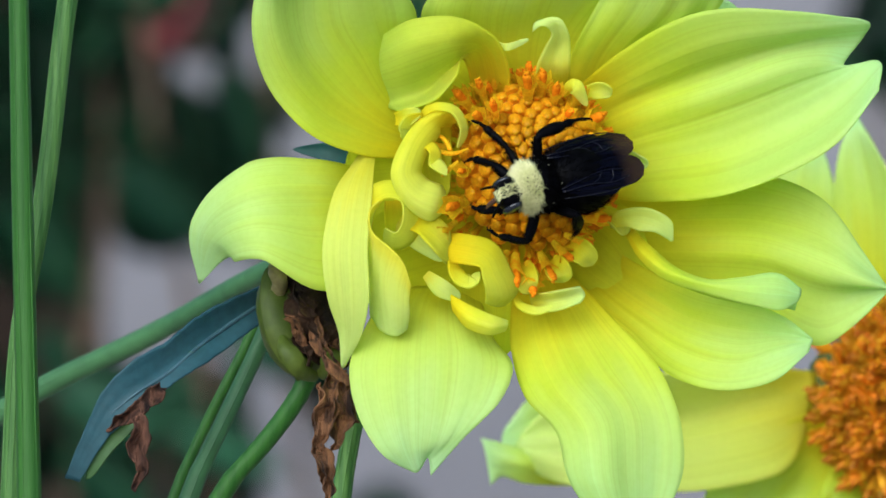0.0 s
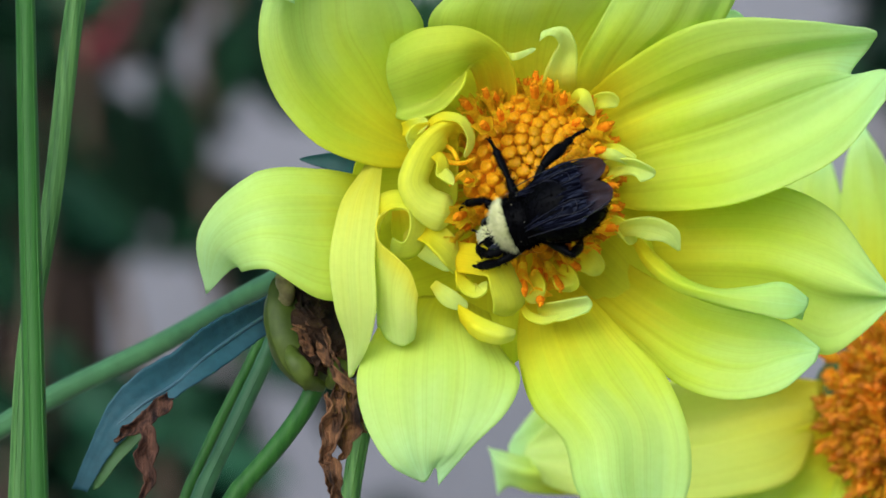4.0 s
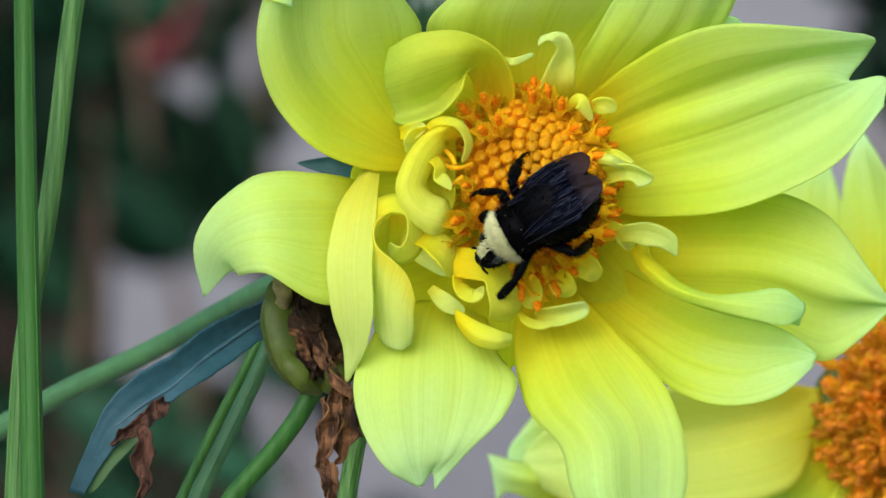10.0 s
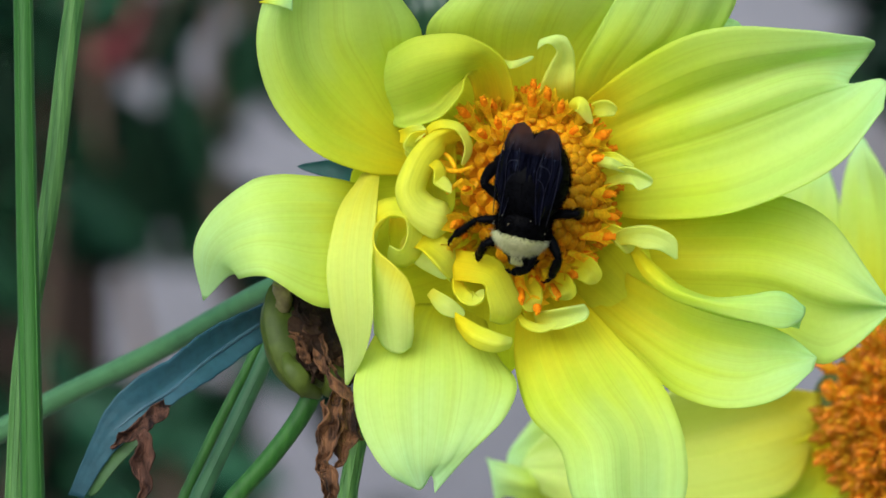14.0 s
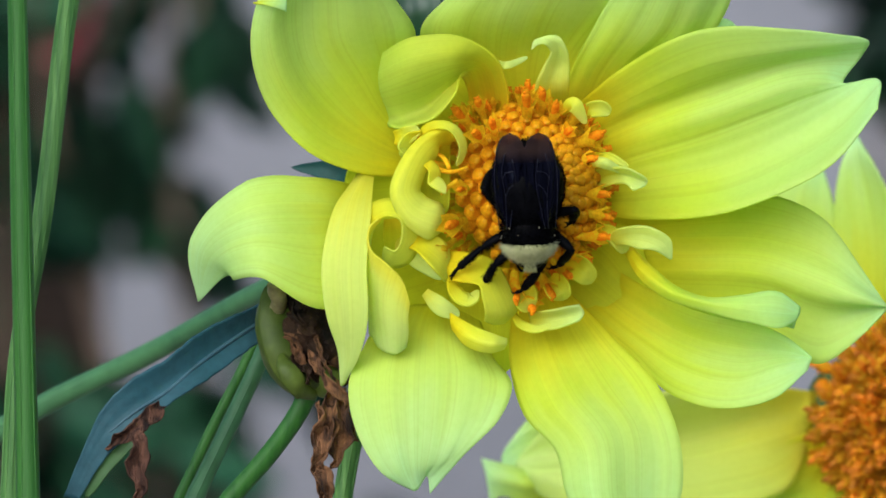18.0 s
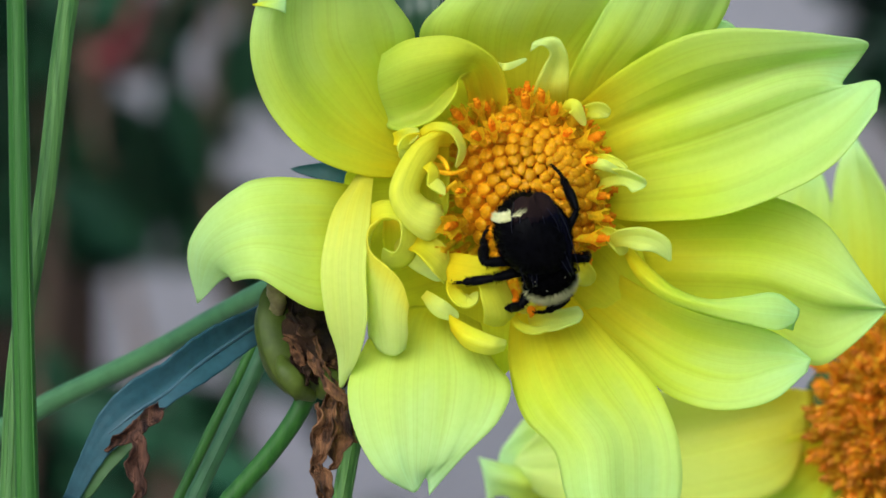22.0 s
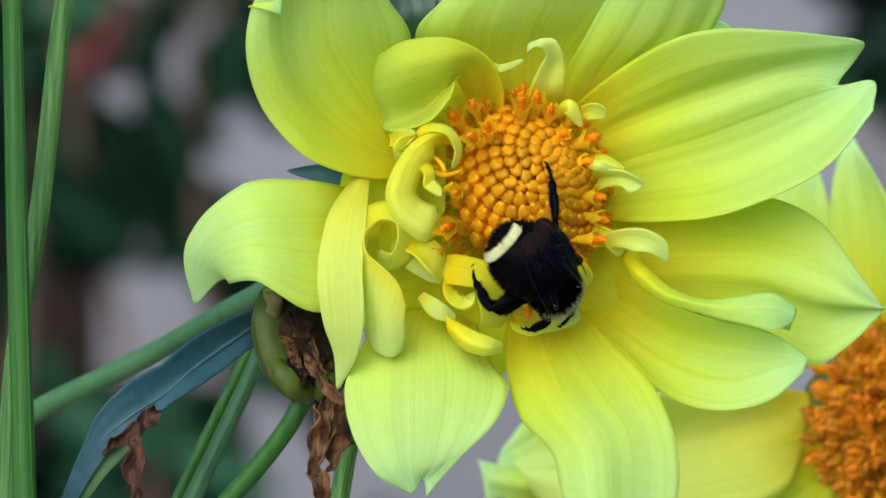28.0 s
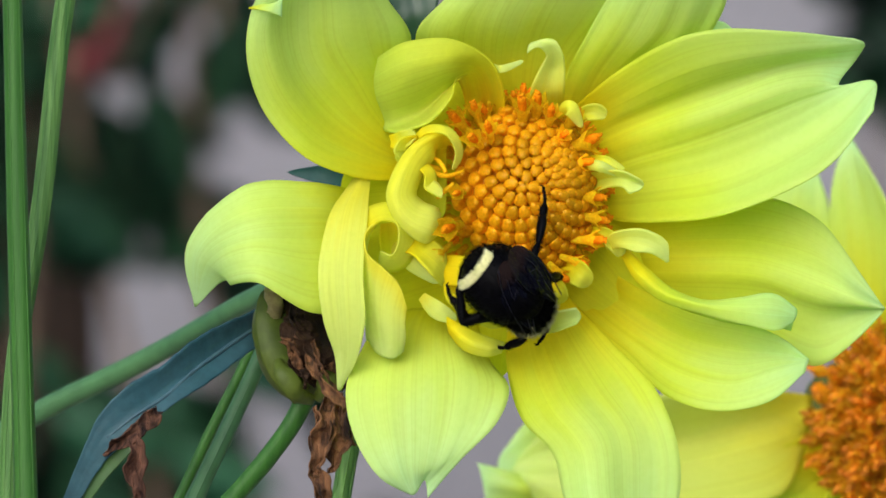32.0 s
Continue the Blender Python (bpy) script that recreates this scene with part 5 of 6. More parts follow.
part("folded_edge", petal_mesh(((-32.70, 3.5, -19.23), (-35.21, 3.6, -21.99), (-37.35, 4.0, -24.13), (-39.99, 4.5, -28.27)), [0.5, 0.8, 0.9, 0.5], [0.3, 0.4, 0.5, 0.4], cup=0.3, wave=0.6, seed=71), LEAF_UNDER, leafy, "green underside of the blade", 0.2)
part("withered_edge", petal_mesh(((-31.23, 2.0, -17.59), (-33.06, 0.0, -19.19), (-35.56, 0.0, -21.19), (-37.93, 2.0, -22.97)), [0.45, 0.95, 0.9, 0.3], [0.4, 0.7, 0.6, 0.2], cup=0.8, wave=1.2, seed=72, crumple=0.7, ridge=0.6, n=36), SCRAP, leafy, "brown crumpled blade edge", 0.15)
part("withered_strip", petal_mesh(((-34.38, 0.0, -20.69), (-33.79, -1.0, -22.42), (-34.10, -1.0, -24.30), (-33.73, -1.0, -26.05), (-34.12, 0.0, -29.31)), [0.35, 0.9, 1.2, 0.7, 0.4], [0.35, 0.7, 1.0, 0.7, 0.4], cup=0.9, wave=0.9, seed=73, crumple=0.6, ridge=0.7, n=40), SCRAP, leafy, "brown hanging dried strip", 0.15)
small_leaf = thing("dahlia_leaf", (-9.13, 22, 7.67), "dark blue-green dahlia leaf behind the petals", "leaf")
part("blade", petal_mesh(((-5.33, 22, 6.41), (-11.65, 20, 8.17), (-17.38, 22, 8.62)), [1.25, 1.38, 0.19], [1.25, 1.25, 0.19], cup=0.2, wave=0.5, seed=74), LEAF_DEEP, small_leaf, "", 0.25)
gap_leaf = thing("dahlia_leaf", (-4.11, 40, 20.60), "dark green dahlia leaf behind the petals", "leaf")
part("blade", petal_mesh(((-2.82, 40, 19.31), (-3.46, 38, 26.98), (-4.43, 40, 33.43), (-6.05, 44, 42.52)), [0.62, 3.12, 3.75, 0.31], [0.62, 2.88, 3.75, 0.31], cup=0.2, wave=0.8, seed=75), BUSH_LEAF, gap_leaf, "", 0.25)

# ---- second flower, a little behind ----
second = thing("dahlia_flower", (51.68, 130, -20.65), "yellow dahlia flower with a shaggy orange centre, behind", "flower")
net((((47.3, 131, -10.81), (50.63, 129, -10.79), (54.67, 128, -10.79)),
     ((46.67, 128, 0.75), (50.23, 127, 0.75), (55.42, 122, 0.07)),
     ((46.84, 127, 7.19), (49.54, 126.5, 7.66), (52.58, 122, 7.16)),
     ((47.59, 127, 10.64), (49.05, 126, 11.25), (50.6, 123.5, 10.55)),
     ((48.67, 127, 12.95), (49.08, 127, 13.15), (49.54, 126.5, 12.81))),
    PALE, parent=second, seed=80)
net((((44.8, 139, -10.86), (46.17, 139, -10.86), (47.53, 139, -10.86)),
     ((37.26, 138, 0.07), (42.02, 137, 0.75), (47.37, 138, 0.07)),
     ((37.26, 138, 6.21), (42.04, 138, 6.89), (46.82, 138, 5.19)),
     ((43.77, 139, 10.65), (44.8, 139, 10.31), (45.62, 139, 9.08))),
    PETAL, parent=second, seed=81)
net((((44.58, 131, -17.6), (44.55, 130, -19.97), (44.24, 131, -22.36), (43.77, 131, -24.4)),
     ((37.65, 125, -16.86), (37.74, 129, -21.31), (38.03, 127, -24.34), (40.67, 124, -29.37)),
     ((29.47, 122, -16.83), (28.9, 128, -23.81), (28.84, 125, -26.34), (32.15, 121, -31.54)),
     ((21.36, 122, -18.86), (20.74, 127, -24.34), (20.69, 123, -27.66), (21.33, 120, -31.79)),
     ((11.92, 126, -22.29), (11.25, 127, -25.69), (10.89, 124, -27.68), (11.92, 125, -30.4)),
     ((9.23, 128, -25.37), (8.89, 128, -26.05), (8.68, 128, -27.07), (9.23, 128, -28.42))),
    LOBE, parent=second, seed=82)
net((((15.37, 132, -20.33), (15.37, 132, -24.41), (15.37, 132, -27.13)),
     ((11.27, 130, -20.17), (10.93, 130, -23.7), (10.93, 130, -26.76)),
     ((7.4, 130, -24.38), (6.86, 130, -25.74), (7.06, 130, -27.44))),
    PALE, parent=second, seed=83)
net((((15.35, 130, -26.76), (15.33, 128, -29.1), (15.35, 130, -31.51)),
     ((9.9, 127, -27.05), (9.55, 125, -28.37), (9.56, 127, -31.12)),
     ((6.84, 126, -26.35), (6.84, 125.5, -27.7), (6.51, 127, -30.44)),
     ((4.34, 126, -25.75), (4.47, 126, -26.08), (5.56, 127, -31.46))),
    PALE, parent=second, seed=84)
petal("petal", ((47.36, 133, -24.43), (41.81, 129, -28.44), (36.34, 127, -34.51), (31.63, 129, -42.01)), [4.38, 6.25, 5.94, 0.62], [3.12, 4.38, 5.62, 0.62], PETAL, parent=second, cup=0.25, wave=1.0, seed=85)
petal("petal", ((52.80, 133, -27.15), (51.31, 129, -35.23), (49.96, 129, -43.37)), [5.00, 6.25, 0.62], [5.00, 6.25, 0.62], PETAL, parent=second, cup=0.25, wave=1.0, seed=86)
petal("petal", ((55.52, 133, -20.34), (65.49, 127, -18.91), (79.24, 131, -17.60)), [5.00, 7.50, 0.62], [5.00, 7.50, 0.62], PETAL, parent=second, cup=0.25, wave=1.0, seed=87)
petal("petal", ((54.91, 135, -13.56), (60.89, 131, -4.01), (66.49, 135, 8.24)), [5.00, 6.88, 0.62], [5.00, 6.88, 0.62], PETAL, parent=second, cup=0.25, wave=1.0, seed=88)
part("floret_bed", ball((53.6, 129, -20.97), (8.0, 4.2, 10.2), rough=0.1), HEART, second, "brown-orange floret bed")
rng = random.Random(31)
C2 = Vector((53.21, 129, -20.97))
for i in range(170):
    r = ((i + 0.5) / 170) ** 0.5
    c = i * 2.399963
    p = C2 + Vector((7.6 * r * math.cos(c), -4.6 * math.sqrt(max(0, 1 - r * r)) + 0.6, 10.8 * r * math.sin(c)))
    way = Vector((math.cos(c) * r, -1.1 + 0.7 * r, math.sin(c) * r)) + Vector((rng.gauss(0, 0.5), rng.gauss(0, 0.2), rng.gauss(0, 0.5)))
    way.normalize()
    x = way.orthogonal().normalized()
    m = Matrix.Translation(p) @ Matrix((x, way.cross(x), way)).transposed().to_4x4() @ Matrix.Diagonal((0.85, 0.85, rng.uniform(0.7, 1.25), 1))
    piece("open_floret", FADED[i % 4], second, m)
part("calyx", ball((51.97, 139, -21.79), (9, 6, 9), rough=0.1), POD_GREEN, second)
part("stalk", tube(((52.03, 141, -23.18), (49.14, 147, -65.81), (43.75, 151, -176.04), (39.03, 155, -928.11)), [1.6, 1.8, 2.4, 4.5], 12), STEM, second, "green stalk")


# ---- the bumblebee; local millimetres: x forward, y to its left, z up ----
bee = thing("bumblebee", (0, 0, 0), "black bumblebee with cream collar and cream tail band", "bee")
rng = random.Random(41)


def on_ball(center, axes, keep=None, turn=None):
    def place(r):
        while True:
            d = Vector((r.gauss(0, 1), r.gauss(0, 1), r.gauss(0, 1))).normalized()
            if keep is None or keep(d):
                break
        root = Vector((d.x * axes[0], d.y * axes[1], d.z * axes[2]))
        nrm = Vector((d.x / axes[0], d.y / axes[1], d.z / axes[2])).normalized()
        if turn is not None:
            root, nrm = turn @ root, turn @ nrm
        return root + Vector(center), nrm
    return place


TH, TA = (0, 0, 0), (3.1, 3.0, 2.8)
thorax = part("thorax", ball(TH, TA), BLACK, bee, local=True)
part("hair", fur(bmesh.new(), 2600, on_ball(TH, TA, lambda d: d.x < 0.52), 0.75, 0.05, rng), BLACK_FUR, bee, "black thorax pile", local=True)
part("collar", fur(bmesh.new(), 4200, on_ball(TH, (3.05, 2.95, 2.75), lambda d: d.x > 0.46 and d.z > -0.6), 1.05, 0.05, rng), CREAM_FUR, bee, "cream hairy collar", local=True)
HC, HA = (3.6, 0, -1.2), (1.7, 2.0, 1.9)
head = part("head", ball(HC, HA), BLACK, bee, local=True)
part("face_hair", fur(bmesh.new(), 650, on_ball(HC, HA, lambda d: d.z > -0.1 and abs(d.y) < 0.34), 0.5, 0.05, rng, (0.3, 0, 0)), CREAM_FUR, head, "cream face hair", local=True)
for s in (1, -1):
    part("eye", ball((3.9, 1.65 * s, -1.25), (0.95, 0.5, 1.35), Matrix.Rotation(radians(-25), 3, "Y"), 18, 12), EYE, head, "glossy dark eye", local=True)
    part("antenna", tube(((5.1, 0.5 * s, -0.8), (5.6, 0.9 * s, -0.6), (6.0, 1.4 * s, -1.5), (6.0, 1.8 * s, -2.7)), [0.15, 0.15, 0.16, 0.13], 8), BLACK, head, local=True)
part("tongue", tube(((5.0, 0, -2.0), (5.3, 0, -3.2), (5.0, 0, -4.4)), [0.35, 0.25, 0.08], 8), CLAW, head, "rust-brown tongue", local=True)

grains = bmesh.new()
dust = on_ball(TH, (3.65, 3.55, 3.35), lambda d: d.z > 0.0 and d.x < 0.3)
for _ in range(16):
    spot, _way = dust(rng)
    ball(spot, (0.055, 0.055, 0.055), None, 6, 4, grains)
part("pollen", grains, POLLEN, bee, "pale pollen grains", local=True)

WAIST = Vector((-2.0, 0, 0.2))
AC, AA = (-3.1, 0, 0), (5.25, 4.2, 4.0)
abdomen = part("abdomen", ball(AC, AA, None, 28, 20), BLACK, bee, local=True)
part("hair", fur(bmesh.new(), 4200, on_ball(AC, AA, lambda d: d.x > -0.67 or d.x < -0.79 or d.z < 0.05 or d.y < -0.74 or d.y > 0.35), 0.55, 0.045, rng, (-0.7, 0, 0)), BLACK_FUR, abdomen, "black abdominal hair", local=True)
part("tail_band", fur(bmesh.new(), 1700, on_ball(AC, (5.3, 4.25, 4.05), lambda d: -0.79 < d.x < -0.67 and d.z > 0.05 and -0.78 < d.y < 0.38), 0.8, 0.045, rng, (-0.7, 0, 0)), CREAM_FUR, abdomen, "cream tail band", local=True)


def wing_mesh(length, width, seed):
    """A membrane wing from the root backwards along -x, leading edge outwards (+y)."""
    bm = bmesh.new()
    grid = []
    for i in range(31):
        u = i / 30
        lead = 0.25 + width * 0.22 * math.sin(0.5 * math.pi * min(u / 0.6, 1))
        trail = -(0.1 + width * 0.55 * math.sin(0.5 * math.pi * min(u / 0.6, 1)) ** 1.3)
        if u > 0.74:
            f = max(0.0, 1 - ((u - 0.74) / 0.26) ** 2.2) ** 0.55
            middle = 0.5 * (lead + trail)
            lead, trail = middle + (lead - middle) * f, middle + (trail - middle) * f
        grid.append([bm.verts.new((-length * u, trail + (lead - trail) * j / 20, 0.13 * math.sin(j * 1.05 + seed + 2.2 * u) * math.sin(math.pi * min(u * 1.1, 1.0)) + 0.35 * math.sin(math.pi * u))) for j in range(21)])
    for i in range(30):
        for j in range(20):
            bm.faces.new((grid[i][j], grid[i][j + 1], grid[i + 1][j + 1], grid[i + 1][j]))
    return bm


def veins(wing, length, width):
    for pts in (((0, 0.3, 0.1), (-0.4, 0.36, 0.42), (-0.75, 0.30, 0.36), (-0.97, 0.1, 0.12)),
                ((0, 0.1, 0.1), (-0.35, 0.05, 0.42), (-0.62, 0.12, 0.42), (-0.8, 0.02, 0.3)),
                ((0, 0.0, 0.1), (-0.3, -0.18, 0.40), (-0.55, -0.28, 0.40), (-0.75, -0.2, 0.32)),
                ((-0.35, 0.05, 0.42), (-0.45, -0.1, 0.42), (-0.48, -0.22, 0.42)),
                ((-0.55, 0.1, 0.43), (-0.60, 0.0, 0.42), (-0.62, -0.26, 0.40))):
        part("vein", tube([(x * length, y * width, z + 0.06) for x, y, z in pts], [0.065] * len(pts), 6, step=4), VEIN, wing, local=True)


WINGS = []
for s in (1, -1):
    fore = part("wing", wing_mesh(11.3, 4.2, 1), WING, bee, "smoky brown translucent wing", solid=0.03, local=True)
    veins(fore, 11.1, 3.9)
    hind = part("hind_wing", wing_mesh(7.6, 3.4, 3), WING, bee, "smoky brown translucent wing", solid=0.03, local=True)
    for data in (fore.data, hind.data, *[v.data for v in fore.children]):
        data.transform(Matrix.Diagonal((1, s, 1, 1)))
    WINGS.append((fore, Vector((-0.5, 2.0 * s, 2.7 + 0.1 * s)), Euler((radians(-12 * s), radians(7), radians(-1.2 * s)))))
    WINGS.append((hind, Vector((-0.9, 2.1 * s, 2.5 + 0.1 * s)), Euler((radians(-20 * s), radians(7), radians(-8 * s)))))

# legs: upper leg hinged at the body, lower leg hinged at the knee
HIPS = {"rf": (1.7, -1.5, -1.9), "rm": (0.2, -1.9, -2.1), "rh": (-1.4, -1.7, -2.0), "lf": (1.7, 1.5, -1.9), "lm": (0.2, 1.9, -2.1), "lh": (-1.4, 1.7, -2.0)}
UPPER = {"f": 3.4, "m": 4.0, "h": 5.0}
LOWER = {"f": 4.6, "m": 5.6, "h": 7.2}
LEGS = {}
for key, hip in HIPS.items():
    up, low = UPPER[key[1]], LOWER[key[1]]
    thick = 0.66 if key[1] == "h" else 0.5
    bm = tube(((0, 0, 0), (up * 0.3, 0, 0.12), (up * 0.75, 0, 0.12), (up, 0, 0)), [0.52, 0.62, 0.56, 0.38], 12, flat=0.85)
    leg = part("leg", bm, BLACK, bee, local=True)
    place = lambda r, L=up, t=0.52: (lambda x, c: (Vector((x, t * math.cos(c), t * math.sin(c))), Vector((0.3, math.cos(c), math.sin(c)))))(r.uniform(0.05, 0.98) * L, r.uniform(0, 6.28))
    part("hair", fur(bmesh.new(), 520, place, 0.38, 0.03, rng), BLACK_FUR, leg, local=True)
    tib = low * 0.50
    bm = tube(((0, 0, 0), (tib * 0.3, 0, 0.08), (tib * 0.75, 0, 0.06), (tib, 0, 0)), [0.40, thick * 0.95, thick * 1.15, 0.52], 12, flat=0.7)
    # the foot: one long joint, then short ones that bend down to a pair of claws
    tube(((tib, 0, 0), (tib + low * 0.12, 0, 0.03), (tib + low * 0.2, 0, 0)), [0.40, 0.46, 0.30], 10, bm=bm)
    for k in range(4):
        a, b = tib + low * (0.2 + 0.065 * k), tib + low * (0.2 + 0.065 * (k + 1))
        tube(((a, 0, -0.03 * k * k), ((a + b) / 2, 0, -0.03 * (k + 0.4) ** 2), (b, 0, -0.03 * (k + 1) ** 2)), [0.17, 0.24, 0.16], 8, bm=bm, step=3)
    for s in (1, -1):
        tube(((low * 0.95, 0, -0.45), (low * 1.02, 0.22 * s, -0.5), (low * 1.03, 0.34 * s, -0.9)), [0.12, 0.10, 0.03], 6, bm=bm, step=4)
    place = lambda r, L=tib, h=thick: (lambda x, c: (Vector((x, 0.9 * h * math.cos(c), 0.62 * h * math.sin(c))), Vector((0.5, math.cos(c), math.sin(c)))))(r.uniform(0.05, 1.3) * L, r.uniform(0, 6.28))
    fur(bm, 420, place, 0.32, 0.03, rng)
    shin = part("lower_leg", bm, BLACK, leg, local=True)
    LEGS[key] = (leg, shin)


# ---- a small dark insect that crosses once ----
passer = thing("flying_insect", (0, 0, 0), "small dark flying insect crossing over the flower", "insect")
part("body", tube(((-4.6, 0, -0.4), (-2.6, 0, 0.1), (0.4, 0, 0.4), (2.6, 0, 0.3), (4.4, 0, -0.3)), [0.8, 2.3, 1.7, 2.1, 0.9], 12), BLACK, passer, local=True)
part("back", ball((0.6, 0, 2.2), (2.9, 1.5, 0.7), rough=0.1), CLAW, passer, "rusty brown furry back", local=True)
for s in (1, -1):
    w = part("wing", wing_mesh(7.5, 3.2, 2), WING, passer, "clear smoky wing", solid=0.03, local=True)
    w.matrix_basis = Matrix.Translation(Vector((1.0, 1.3 * s, 1.8)) * MM) @ Matrix.Rotation(radians(60 * -s), 4, "Z") @ Matrix.Diagonal((1, s, 1, 1))


# ---- what moves ----
# seconds, place of the thorax in mm, heading in the plane of the flower, nose-down pitch and roll in degrees
BEE_ROWS = [
    (0, 10.10, -13.5, 4.63, 191, -36, 20),
    (0.5, 8.69, -13.5, 4.26, 198, -24, 20),
    (1, 7.69, -13.5, 3.33, 207, -10, 20),
    (1.5, 6.45, -13.5, 4.23, 198, -8, 20),
    (2, 6.19, -13.5, 4.26, 198, -6, 20),
    (2.5, 6.37, -13.5, 4.13, 196, -4, 20),
    (3, 7.35, -13.5, 2.99, 192, 8, 20),
    (3.5, 7.23, -13.5, 1.73, 194, 8, 20),
    (4.5, 7.53, -13.5, 2.02, 205, 8, 20),
    (5.5, 7.95, -13.5, 2.69, 212, 8, 20),
    (6, 9.11, -13.5, 1.86, 221, 8, 20),
    (6.5, 6.92, -13.5, 1.31, 210, 8, 20),
    (7, 7.29, -13.5, 1.33, 211, 8, 20),
    (7.5, 7.95, -13.5, 1.03, 211, 8, 20),
    (8, 8.11, -13.5, 0.94, 213, 8, 20),
    (8.5, 8.62, -13.5, 0.94, 216, 8, 20),
    (9, 9.18, -13.5, 1.15, 219, 8, 20),
    (9.5, 6.28, -13.5, 0.42, 209, 8, 20),
    (10, 7.31, -13.5, 1.43, 211, 8, 20),
    (10.5, 7.31, -13.5, 0.85, 210, 8, 20),
    (11, 6.52, -13.5, 0.52, 204, 8, 20),
    (11.5, 6.27, -13.5, 0.84, 203, 8, 20),
    (12, 6.20, -13.5, 1.63, 217, 8, 20),
    (12.5, 6.53, -13.5, 1.81, 235, 8, 20),
    (13, 8.71, -13.5, 3.12, 258, 6, 12),
    (13.5, 7.95, -13.5, 2.89, 261, 6, 12),
    (14, 7.85, -13.5, 2.37, 258, 6, 12),
    (14.5, 7.99, -13.5, 2.32, 259, 6, 12),
    (15.5, 8.16, -13.5, 1.16, 262, 8, 8),
    (16.5, 8.13, -13.5, 0.30, 264, 11, 8),
    (17, 8.28, -13.5, 0.99, 268, 11, 8),
    (17.5, 8.37, -13.5, 1.90, 268, 9, 3),
    (18, 9.01, -13.5, 1.66, 272, 7, 3),
    (18.5, 10.85, -13.5, -0.72, 273, 16, 3),
    (19, 10.55, -13.5, -1.05, 276, 22, 3),
    (19.5, 10.81, -13.5, -1.06, 277, 29, 3),
    (20, 10.70, -13.5, -1.55, 276, 25, -3),
    (20.5, 11.23, -13.5, -1.90, 277, 28, -4),
    (21, 11.10, -13.5, -2.44, 277, 31, -5),
    (21.5, 11.13, -13.5, -2.45, 281, 33, -6),
    (22, 11.18, -13.5, -2.70, 285, 36, -8),
    (22.5, 10.29, -13.5, -2.39, 291, 42, -10),
    (23, 10.99, -13.5, -2.71, 298, 44, -10),
    (23.5, 10.82, -13, -4.05, 294, 48, -14),
    (24, 11.27, -13, -4.62, 296, 52, -18),
    (24.5, 11.46, -12.5, -4.82, 300, 55.2, -20),
    (25, 11.43, -12.5, -4.56, 304, 56, -22),
    (25.5, 11.56, -12.5, -4.60, 304, 56, -22),
    (26.5, 11.70, -12.5, -4.73, 304, 57, -22),
    (27.5, 11.84, -12.5, -4.74, 304, 57, -22),
    (28, 12.13, -12.5, -4.24, 303, 56, -22),
    (28.3, 12.24, -12.5, -4.02, 309, 52, -16),
    (28.6, 12.73, -12.5, -3.68, 317, 46, -8),
    (28.8, 13.12, -12.5, -3.78, 320, 48, -12),
    (29, 12.52, -12.5, -4.44, 318, 54, -18),
    (29.2, 12.67, -12.5, -4.46, 317, 56, -20),
    (29.5, 11.47, -12.5, -5.17, 311, 60, -22),
    (29.8, 10.26, -12.5, -5.17, 306, 62, -22),
    (30, 9.72, -12.5, -4.98, 304, 62, -22),
    (30.3, 9.17, -12.5, -4.72, 304, 62, -22),
    (30.6, 9.23, -12.5, -4.71, 305, 62, -22),
    (30.9, 9.42, -12.5, -5.17, 305, 62, -22),
    (31.1, 9.64, -12.5, -5.24, 305, 63, -22),
    (31.4, 8.95, -12.5, -5.42, 304, 64, -22),
    (31.7, 8.60, -12.5, -5.33, 303, 65, -22),
    (32, 9.23, -12.5, -6.26, 305, 66, -22),
]
